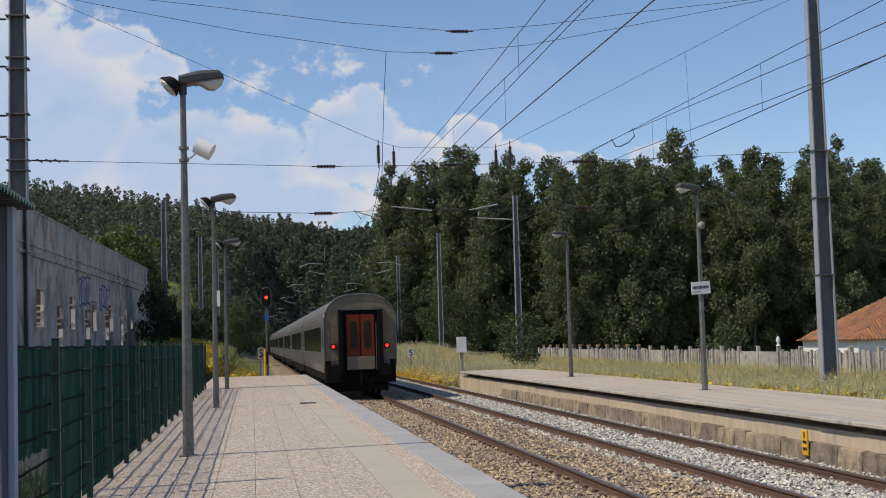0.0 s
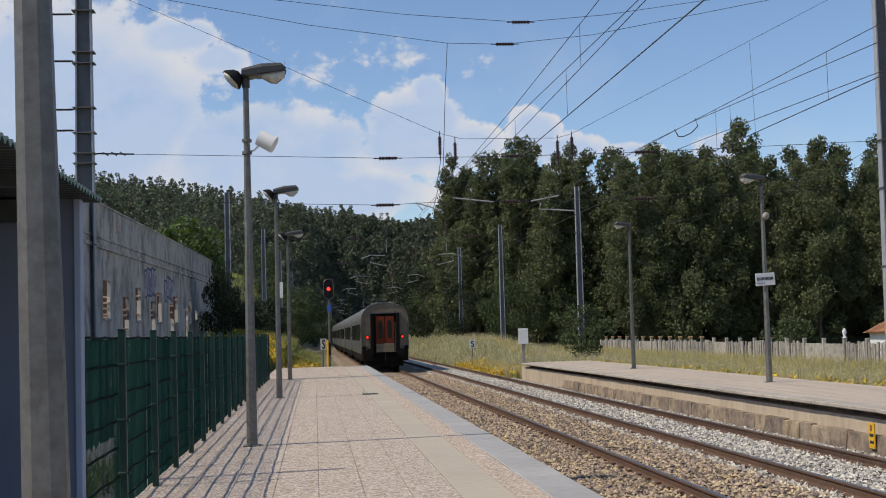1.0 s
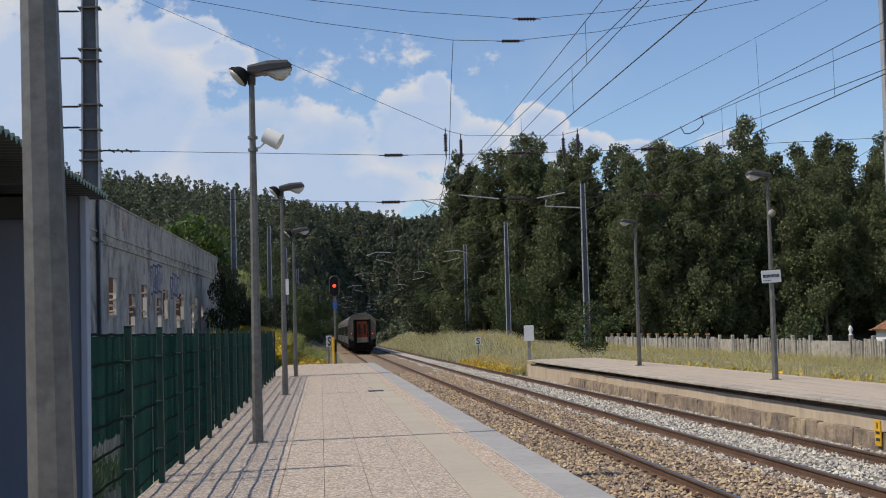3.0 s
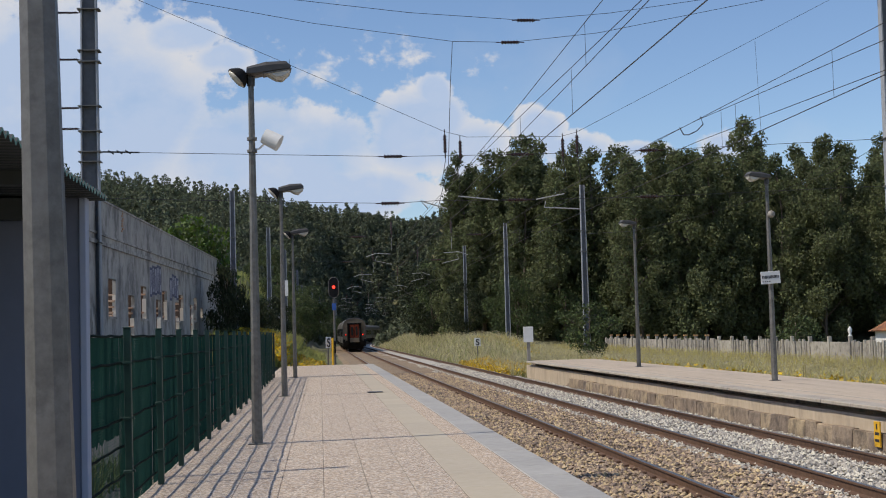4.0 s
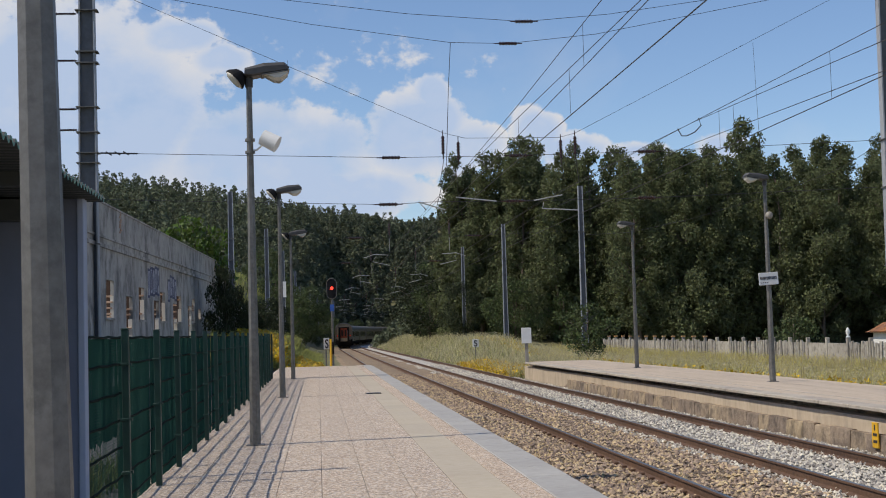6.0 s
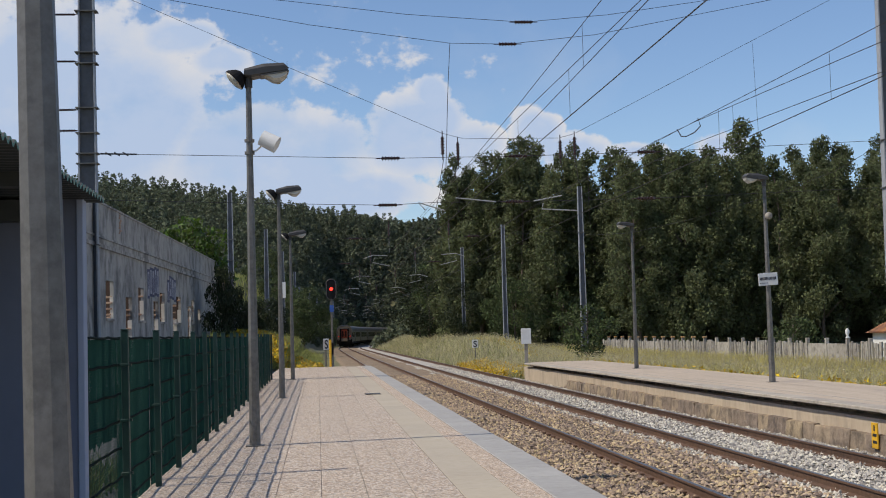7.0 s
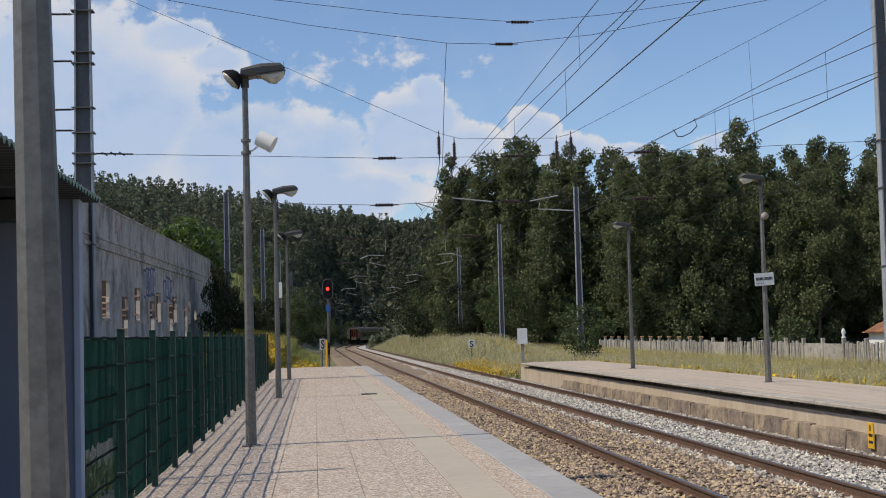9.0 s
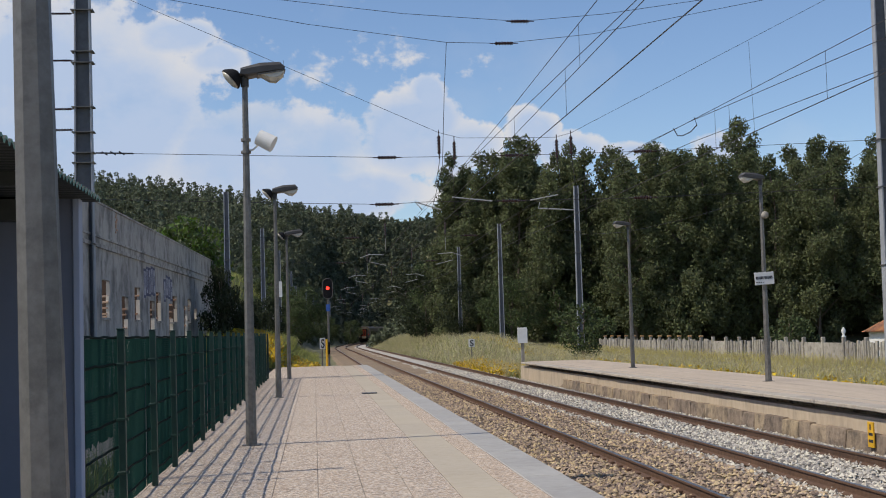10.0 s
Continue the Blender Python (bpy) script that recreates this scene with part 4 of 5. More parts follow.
def insulator(bm, p, way, length=0.7, r=0.088, n=6):
    p, way = Vector(p), Vector(way).normalized()
    q = way.to_track_quat("Z", "Y").to_matrix().to_4x4()
    for k in range(n):
        z = (k / (n - 1) - 0.5) * length
        c = bmesh.ops.create_cone(bm, cap_ends=True, segments=10, radius1=r, radius2=r * 0.4, depth=length / n * 0.6)
        bmesh.ops.transform(bm, verts=c["verts"], matrix=Matrix.Translation(p + way * z) @ q)
    tube(bm, [p - way * length * 0.6, p + way * length * 0.6], r * 0.55, 8)
    tube(bm, [p - way * length * 0.95, p + way * length * 0.95], r * 0.22, 6)


def mast(x, y, z0, z1, w, name_label, brackets=()):
    m = thing("catenary_mast", pose(x, y, z0), name_label, "catenary mast", "masts of the overhead line")
    h = z1 - z0
    for sx in (-1, 1):
        bm = bmesh.new()
        a, b = sx * w / 2, sx * w / 2 * 0.72
        vs = [bm.verts.new(p) for p in ((a - 0.05 * sx, -w * 0.3, 0), (a, -w * 0.3, 0), (a, w * 0.3, 0), (a - 0.05 * sx, w * 0.3, 0),
                                        (b - 0.05 * sx, -w * 0.22, h), (b, -w * 0.22, h), (b, w * 0.22, h), (b - 0.05 * sx, w * 0.22, h))]
        for f in ((0, 1, 2, 3), (4, 7, 6, 5), (0, 4, 5, 1), (1, 5, 6, 2), (2, 6, 7, 3), (3, 7, 4, 0)):
            bm.faces.new([vs[i] for i in f])
        bmesh.ops.recalc_face_normals(bm, faces=bm.faces)
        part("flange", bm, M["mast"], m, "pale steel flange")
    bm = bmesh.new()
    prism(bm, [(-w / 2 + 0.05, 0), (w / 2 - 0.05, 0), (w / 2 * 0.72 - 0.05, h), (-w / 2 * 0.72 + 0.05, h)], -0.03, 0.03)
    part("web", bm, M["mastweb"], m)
    for z in brackets:
        part("band", B(-w / 2 - 0.02, w / 2 + 0.02, -w * 0.32, w * 0.32, z - z0 - 0.02, z - z0 + 0.02), M["galv"], m)
    return m


def wire(name, pts, r, label, mat_name="wire", ins=(), parent=None):
    ob = thing(name, Matrix(), label, "wire", "overhead wires")
    part("strand", T(pts, r, 5), M[mat_name], ob)
    for p, way, ln in ins:
        bm = bmesh.new()
        insulator(bm, p, way, ln)
        part("insulator", bm, M["insul"], ob, "ribbed brown insulator")
    return ob


def sag(a, b, dip, n=10):
    a, b = Vector(a), Vector(b)
    return [a.lerp(b, t / n) - Vector((0, 0, dip * 4 * (t / n) * (1 - t / n))) for t in range(n + 1)]


def overhead():
    lm = mast(-8.02, WY, -0.3, 14.6, 0.74, "tall steel mast of the overhead line, by the ruined wall", (5.0, 7.9, 8.26, 9.0, 9.9, 11.5, 11.9, 13.4))
    for z in (9.1, 9.85, 11.6, 13.3):
        bm = bmesh.new()
        insulator(bm, (-0.75, 0, z + 0.3), (1, 0, 0), 0.6, 0.055, 12)
        part("insulator", bm, M["insul"], lm)
    mast(21.65, WY, -0.6, 14.6, 0.66, "tall steel mast of the overhead line, in the grass", (3.6, 6.55, 8.35))
    X = (1, 0, 0)
    wire("cross_wire", [(-7.7, WY, 8.26), (2.78, WY, 7.94), (7.46, WY, 7.95), (12.29, WY, 8.03), (21.6, WY, 8.35)], 0.010, "upper cross-span wire with insulators", ins=[((2.78, WY, 7.94), X, 0.55), ((7.46, WY, 7.95), X, 0.55), ((12.29, WY, 8.03), X, 0.55)])
    wire("cross_wire", [(-7.7, WY, 6.6), (-0.63, WY, 6.33), (2.64, WY, 6.23), (4.39, WY, 6.3), (7.3, WY, 6.27), (12.23, WY, 6.3), (21.1, WY, 6.55)], 0.010, "lower cross-span wire with insulators", ins=[((2.64, WY, 6.23), X, 0.55), ((7.3, WY, 6.27), X, 0.55), ((12.23, WY, 6.3), X, 0.55)])
    wire("head_wire", [(-7.9, WY, 14.5), (-0.88, WY, 13.77), (3.5, WY, 13.25), (7.83, WY, 12.94), (11, WY, 13.2), (14.72, WY, 13.72), (21.6, WY, 14.5)], 0.010, "sagging head-span wire with an insulator", ins=[((7.83, WY, 12.94), X, 0.55)])
    wire("head_wire", [(-7.9, WY, 14.4), (-4.93, WY, 13.79), (0, WY, 12.87), (5.07, WY, 12.17), (7.21, WY, 12.12), (10.5, WY, 12.45), (17.12, WY, 13.71), (21.6, WY, 14.6)], 0.010, "lower sagging head-span wire with an insulator", ins=[((7.21, WY, 12.12), X, 0.55)])
    wire("head_wire", [(-7.9, WY, 14.5), (-6.34, WY, 13.79), (4.69, WY, 8.83), (5.5, WY, 8.62), (9.0, WY, 8.6), (9.59, WY, 8.75), (19.55, WY, 13.71), (21.6, WY, 14.6)], 0.008, "head-span wire carrying the hanging insulators")
    for x, a in ((4.69, 8.83), (5.25, 8.6), (9.05, 8.62), (9.59, 8.75)):
        wire("hanger", [(x, WY, a + 0.1), (x + 0.02, WY, a - 1.0), (x + (X1 - x) * 0.3 if x < 7 else x + 0.1, WY, 7.0)], 0.012, "hanger with a brown insulator", ins=[((x, WY, a - 0.45), (0, 0, 1), 0.55)])
    wire("hanger", [(5.07, WY, 12.17), (4.95, WY, 10.5), (4.8, WY, 7.6), (4.4, WY, 6.1)], 0.012, "long dropper of the head-span")
    tb = wire("turnbuckle", [(-7.6, WY, 8.26), (-6.3, WY, 8.22)], 0.03, "dark turnbuckle between the mast and the cross-span wire")
    for x in (-7.3, -7.0, -6.7):
        part("link", T([(x - 0.1, WY, 8.30), (x + 0.1, WY, 8.18)], 0.025, 6), M["wire"], tb)
    wire("drop_cable", [(-9.35, WY, 14.2), (-9.3, WY, 11.0), (-9.2, WY, 8.6), (-9.3, WY, 7.0)], 0.012, "thin cable hanging beside the mast")
    # contact wires and messengers along the tracks: side, height at 17 m, at 28 m, at the head-span, further on
    for off, rows in ((0.0, ((6.35, 6.18, 6.12, 6.2), (5.75, 5.96, 6.25, 6.2), (5.64, 5.57, 5.50, 5.0), (5.04, 5.09, 5.1, 5.0))),
                      (X2 - X1, ((5.68, 5.83, 6.05, 5.9), (5.42, 5.85, 6.1, 5.9), (5.0, 5.40, 5.65, 5.1), (4.96, 5.0, 5.02, 5.0)))):
        def height(k, s):
            return float(np.interp(s, (-6, 17, 28, 48, 70, 430), (rows[k][0] + 2 * (rows[k][0] - rows[k][1]), *rows[k], rows[k][3])))
        for k in range(4):
            pts = [path(s, off, height(k, s)) for s in list(range(-6, 210, 3)) + list(range(212, 430, 12))]
            wire("contact_wire" if k > 1 else "messenger_wire", pts, 0.0085 if k == 3 else 0.0065, "dark overhead line wire along the track")
        drops = [(20.2, 0, 2), (21.4, 1, 3), (27.0, 1, 3), (33.0, 0, 2), (39.0, 1, 3)] if off == 0 else [(19.6, 0, 3), (24.4, 1, 2), (25.3, 0, 3), (33.0, 1, 2), (38.0, 0, 3)]
        for s, a, b in drops + [(s, 0, 3) for s in range(52, 200, 9)]:
            wire("dropper", [path(s, off, height(a, s)), path(s, off, height(b, s))], 0.0035, "thin dropper between the overhead wires")
    wire("dropper", [(16.5, WY, 12.12), (16.6, WY, 8.2)], 0.006, "thin dropper of the head-span")
    wire("dropper", [(-0.9, WY, 11.55), (-0.9, WY, 10.9)], 0.006, "thin dropper of the head-span")
    wire("feeder_cable", [(21.5, WY, 8.3), (21.9, 54, 7.9), (21.0, 61, 7.45), (19.5, 68, 7.1), (18.1, 75, 7.0), (16.8, 82, 7.4)], 0.009, "slack feeder cable between two masts")
    J = X2 - X1
    wire("jumper", [path(28.3, J, 5.86), path(28.0, J, 5.66), path(27.6, J, 5.60), path(27.2, J + 0.06, 5.62), path(26.8, J + 0.08, 5.70), path(26.7, J, 5.84)], 0.012, "dark jumper cable looped under the messenger wire")
    # registration arms of the head-span
    for pts in ([(4.0, WY, 6.02), (3.75, WY, 6.3), (4.7, WY, 6.0)], [(5.12, WY, 6.45), (6.6, WY, 6.28)], [(8.0, WY, 6.28), (9.05, WY, 6.47)], [(8.35, WY, 6.2), (8.3, WY, 5.98), (9.6, WY, 5.9)]):
        ar = thing("registration_arm", Matrix(), "pale steel arm steadying the overhead wire", "arm", "arms of the overhead line")
        part("tube", T(pts, 0.024, 6), M["tubew"], ar)
    # further portals
    for y, xl, xr, zt in ((82.0, -5.2, 16.6, 10.5), (110.5, -4.1, 15.7, 10.5), (139.5, -3.5, 15.4, 10.5), (184.0, -3.0, 16.7, 10.5), (228.0, -3.0, 17.0, 10.0), (262.0, -1.5, 18.0, 10.0), (296.0, 0.0, 21.0, 10.0), (330.0, 4.0, 24.0, 10.0)):
        c = float(bend(y)) - X1
        for x in (xl, xr):
            z0 = float(land(x, y)) - 0.1
            mast(x, y, z0, zt, 0.42, "slim steel mast of the overhead line by the track", (6.3, 7.6))
        if y < 120:
            wire("cross_wire", [(xl, y, 7.7), (6.0, y, 7.4), (xr, y, 7.7)], 0.007, "cross-span wire of a further portal", ins=[((2.4 + c, y, 7.5), X, 0.6), ((9.8 + c, y, 7.5), X, 0.6)])
            wire("cross_wire", [(xl, y, 10.3), (X1 + c, y, 8.6), (X2 + c, y, 8.6), (xr, y, 10.3)], 0.006, "head-span wire of a further portal")
        for q, side in ((X1 + c, 1), (X2 + c, -1)):
            wire("hanger", [(q + 0.3, y, 8.6), (q + 0.3, y, 6.6)], 0.012, "hanger with pale fittings and an insulator", "tubew", ins=[((q + 0.3, y, 8.0), (0, 0, 1), 0.6)])
            ar = thing("registration_arm", Matrix(), "pale steel arm steadying the overhead wire", "arm", "arms of the overhead line")
            part("tube", T([(q - side * 1.3, y, 6.25), (q - side * 0.7, y, 6.45), (q + side * 0.2, y, 6.4)], 0.024 if y < 100 else 0.022, 6), M["tubew"], ar)
            part("steady", T([(q - side * 0.6, y, 6.3), (q - side * 0.75, y, 6.0), (q + side * 0.3, y, 5.75)], 0.02 if y < 100 else 0.02, 6), M["tubew"], ar)


overhead()


# ---- signals, boards and small signs ----


def small_signs():
    sg = thing("railway_signal", pose(0.73, 67.6, -0.4), "railway signal showing red on a slim grey post", "signal")
    part("post", T([(0, 0, 0), (0, 0, 4.5)], 0.06, 8), M["galv"], sg)
    bm = bmesh.new()
    prof = [(0.235 * math.cos(a), (0.27 if math.sin(a) > 0 else -0.27) + 0.235 * math.sin(a)) for a in (2 * math.pi * k / 20 for k in range(20))]
    prism(bm, prof, -0.1, 0.02)
    bm.transform(Matrix.Translation((0, 0, 4.3)))
    part("head", bm, M["black"], sg, "black oval signal head")
    bm = bmesh.new()
    tube(bm, [(0.248 * math.cos(a), -0.1, 4.3 + (0.27 if math.sin(a) > 0 else -0.27) + 0.248 * math.sin(a)) for a in (2 * math.pi * (k + 0.5) / 20 for k in range(21))], 0.018, 5)
    part("rim", bm, M["galv"], sg, "pale rim")
    for z, mm in ((0.02, "redlight"), (0.3, "black"), (-0.26, "black")):
        bm = bmesh.new()
        bmesh.ops.create_cone(bm, cap_ends=True, segments=14, radius1=0.085, radius2=0.085, depth=0.03)
        bm.transform(Matrix.Translation((0, -0.115, 4.3 + z)) @ pose(0, 0, 0, 90))
        part("lens", bm, M[mm], sg, "glowing red lens" if mm == "redlight" else "dark lens")
    part("number_plate", B(-0.10, 0.10, -0.09, -0.07, 3.15, 3.5), M["blue"], sg, "blue plate")
    part("relay_box", B(-0.18, 0.06, -0.2, 0.0, 1.0, 1.6, 0.02), M["black"], sg)
    yp = thing("marker_post", pose(0.62, 67.1, -0.05), "yellow steel marker post at the platform end", "post")
    part("pole", T([(0, 0, 0), (0, 0, 1.4)], 0.06, 10), M["yellow"], yp)
    for x, y, z, s in ((0.40, 67.2, -0.05, 1.0), (11.1, 93.8, -0.3, 1.0)):
        sb = thing("whistle_board", pose(x, y, z, 0, 0, 50 if x < 1 else 0), "white square board with a dark letter on a post", "sign", "letter boards by the track")
        hz = 0.9 if x < 1 else 0.72
        part("post", B(-0.03, 0.03, 0.0, 0.05, 0, hz + 0.45), M["galv"], sb)
        part("board", B(-0.22, 0.22, -0.02, 0.0, hz, hz + 0.56, 0.01), M["white"], sb)
        cu = bpy.data.curves.new("letter", "FONT")
        cu.body, cu.size, cu.extrude, cu.align_x, cu.offset = "S", 0.62, 0.002, "CENTER", 0.012
        ob = new("letter", cu)
        ob.parent, ob.matrix_basis = sb, pose(0, -0.026, hz + 0.065, 90)
        cu.materials.append(M["ink"])
    bd = thing("notice_board", pose(10.0, 63.6, -0.1), "back of a pale board on a concrete post", "sign")
    part("post", B(-0.08, 0.08, -0.05, 0.05, 0, 1.3, 0.01), M["picket"], bd)
    part("board", B(-0.24, 0.24, -0.08, -0.05, 1.0, 1.75, 0.01), M["white"], bd)
    ym = thing("platform_marker", pose(9.77, 22.85, -0.75), "yellow marker panel with black stripes against the platform face", "marker")
    part("panel", B(-0.03, 0.0, -0.19, 0.05, 0.05, 0.5, 0.004), M["yellow"], ym)
    for z in (0.14, 0.26):
        part("stripe", B(-0.034, -0.03, -0.17, 0.0, z, z + 0.05), M["ink"], ym)
    part("mark", B(-0.034, -0.03, -0.10, -0.05, 0.36, 0.46), M["ink"], ym)


small_signs()

# ---- far fence and house ----


def concrete_fence():
    fe = thing("concrete_fence", Matrix(), "weathered precast concrete picket fence in tall grass", "fence")
    pk = mesh_of("picket", B(-0.05, 0.05, -0.09, 0.09, 0, 1.45, 0.012), M["picket"])
    po = mesh_of("post", B(-0.09, 0.09, -0.09, 0.09, 0, 1.62, 0.02), M["picket"])
    ra = mesh_of("rail", B(-0.04, 0.04, 0, 2.6, 0, 0.12), M["picket"])
    pn = mesh_of("panel", B(-0.04, 0.04, 0.1, 2.5, 0, 1.35, 0.01), M["picket"])
    cpm = mesh_of("cap", B(-0.13, 0.13, -0.13, 0.13, 0, 0.1, 0.02), M["cap"])
    fx = 25.0
    for k in range(26):
        y = 48 + 2.6 * k
        z = -0.85
        ob = new("post", po)
        ob.parent, ob.matrix_basis = fe, pose(fx, y, z)
        if k > 13:
            cp = new("cap", cpm)
            cp.parent, cp.matrix_basis = ob, pose(0, 0, 1.6)
        if k in (5, 6, 12, 19):
            ob = new("panel", pn)
            ob.parent, ob.matrix_basis = fe, pose(fx, y, z)
            continue
        for h in (0.25, 1.05):
            ob = new("rail", ra)
            ob.parent, ob.matrix_basis = fe, pose(fx + 0.09, y, z + h)
        for j in range(9):
            if random.random() < 0.06:
                continue
            ob = new("picket", pk)
            ob.parent, ob.matrix_basis = fe, pose(fx + random.uniform(-0.02, 0.02), y + 0.28 + 0.255 * j, z + random.uniform(-0.14, 0.03), random.uniform(-3, 3), random.uniform(-2, 2), random.uniform(-12, 12))


def ornament():
    """A small white figure-like finial on a fence post."""
    og = thing("white_ornament", pose(25.0, 61.0, 0.775), "small white painted ornament on top of the fence post", "ornament")
    bm = bmesh.new()
    rings = [[bm.verts.new((r * math.cos(a), r * 0.7 * math.sin(a), z)) for a in (2 * math.pi * k / 10 for k in range(10))] for r, z in ((0.14, 0.0), (0.09, 0.05), (0.05, 0.1), (0.10, 0.22), (0.11, 0.32), (0.06, 0.42), (0.02, 0.47))]
    for a, b in zip(rings, rings[1:]):
        for k in range(10):
            bm.faces.new((a[k], a[(k + 1) % 10], b[(k + 1) % 10], b[k]))
    bm.faces.new(rings[0][::-1])
    bm.faces.new(rings[-1])
    part("body", bm, M["white"], og, smooth=True)


def house():
    ho = thing("house", pose(40.0, 84, -1.3), "low white house with an orange clay-tiled roof", "house")
    part("wall", B(0, 14, 0, 9, 0, 2.0), M["white"], ho)
    bm = bmesh.new()
    vs = [bm.verts.new(p) for p in ((-0.4, -0.4, 2.0), (14.4, -0.4, 2.0), (14.4, 9.4, 2.0), (-0.4, 9.4, 2.0), (6.5, 4.5, 5.75), (9.5, 4.5, 5.75))]
    for f in ((0, 1, 5, 4), (1, 2, 5), (2, 3, 4, 5), (3, 0, 4), (3, 2, 1, 0)):
        bm.faces.new([vs[i] for i in f])
    part("roof", bm, M["tile"], ho, "orange clay tile roof")
    for k in range(58):
        x = -0.3 + 0.255 * k
        t = min(1.0, (x + 0.4) / 6.9, (14.4 - x) / 4.9)
        part("roof_tile", T([(x, -0.42, 2.03), (x, -0.4 + 4.9 * t, 2.03 + 3.75 * t)], 0.075, 6), M["tile"], ho)
    for k in range(36):
        y = -0.3 + 0.255 * k
        t = min((y + 0.4) / 4.9, (9.4 - y) / 4.9, 1.0)
        part("roof_tile", T([(-0.42, y, 2.03), (-0.4 + 6.9 * t, y, 2.03 + 3.75 * t)], 0.075, 6), M["tile"], ho)


# ---- plants ----


def cards(centres, size, normal_up=0.3, aspect=1.6, jitter=0.5, hang=0.0):
    """Small leaves around given centres, as arrays."""
    n = len(centres)
    d = rng.normal(0, 1, (n, 3))
    d[:, 2] += normal_up
    d /= np.linalg.norm(d, axis=1)[:, None]
    a = np.cross(d, rng.normal(0, 1, (n, 3)))
    a[:, 2] -= hang
    a /= np.linalg.norm(a, axis=1)[:, None]
    b = np.cross(d, a)
    b /= np.linalg.norm(b, axis=1)[:, None] + 1e-6
    s = size * rng.uniform(1 - jitter, 1 + jitter, n)[:, None]
    a, b = a * s * 0.5, b * s * 0.5 / aspect
    v = np.stack([centres - a, centres + b * 1.3 + a * 0.2, centres + a * 0.9 - b * 0.9], 1)
    return v.reshape(-1, 3), np.arange(3 * n).reshape(-1, 3)


def crown(blobs, per, size, squash=0.8, hang=0.0):
    """Leaf quads in clumps: blobs are rows of x, y, z, radius."""
    c = []
    for x, y, z, r in blobs:
        k = max(8, int(per * r * r))
        p = rng.normal(0, 1, (k, 3))
        p /= np.linalg.norm(p, axis=1)[:, None]
        p *= (rng.uniform(0.2, 1, k) ** 0.35 * r)[:, None] * (1 + 0.2 * rng.normal(0, 0.5, k))[:, None]
        p[:, 2] *= squash
        c.append(p + (x, y, z))
    return cards(np.concatenate(c), size, hang=hang, aspect=1.6 + hang)


def tree_meshes(height, spread, low, clumps, per, leaf_size, leaf_mat, seed, hang=0.0):
    """Trunk with limbs, and a crown of leaf clumps. Returns two meshes."""
    rs = np.random.default_rng(seed)
    bm = bmesh.new()
    lean = rs.normal(0, 0.03, 2)
    trunk = [(lean[0] * z + 0.15 * math.sin(z * 0.4 + seed), lean[1] * z + 0.15 * math.cos(z * 0.5 + seed), z) for z in np.linspace(-0.3, height * 0.93, 8)]
    tube(bm, trunk, 0.014 * height + 0.03, 7, 0.03)
    blobs = []
    for k in range(clumps):
        f = low + (1 - low) * (k + rs.uniform(0, 1)) / clumps
        z = f * height
        g = (1 - f) / (1 - low)
        shape = (math.sin(math.pi * min(1, g * 0.8 + 0.12)) ** 0.7) if height < 12 else min(1.0, 0.22 + 1.35 * g ** 0.85) * (0.75 + 0.25 * min(1, 4 * (1 - g)))
        r = spread * shape * rs.uniform(0.45, 1.0)
        a = rs.uniform(0, 6.283)
        base = np.array([lean[0] * z, lean[1] * z])
        p = (base[0] + r * math.cos(a), base[1] + r * math.sin(a), z)
        blobs.append((*p, spread * rs.uniform(0.22, 0.44) * (0.5 + 0.6 * shape)))
        if k % 2 == 0:
            z0 = z - r * 0.8
            if z0 > height * 0.1:
                tube(bm, [(lean[0] * z0, lean[1] * z0, z0), ((lean[0] * z0 + p[0]) / 2, (lean[1] * z0 + p[1]) / 2, (z0 + z) / 2 + 0.1), p], 0.05 + 0.004 * height * (1 - f), 5, 0.015)
    blobs.append((lean[0] * height, lean[1] * height, height * 0.97, spread * 0.25))
    v, f = crown(blobs, per, leaf_size, 0.8 + 0.4 * hang, hang)
    return mesh_of("trunk", bm, M["bark"], smooth=True), from_np("crown", v, f, leaf_mat)


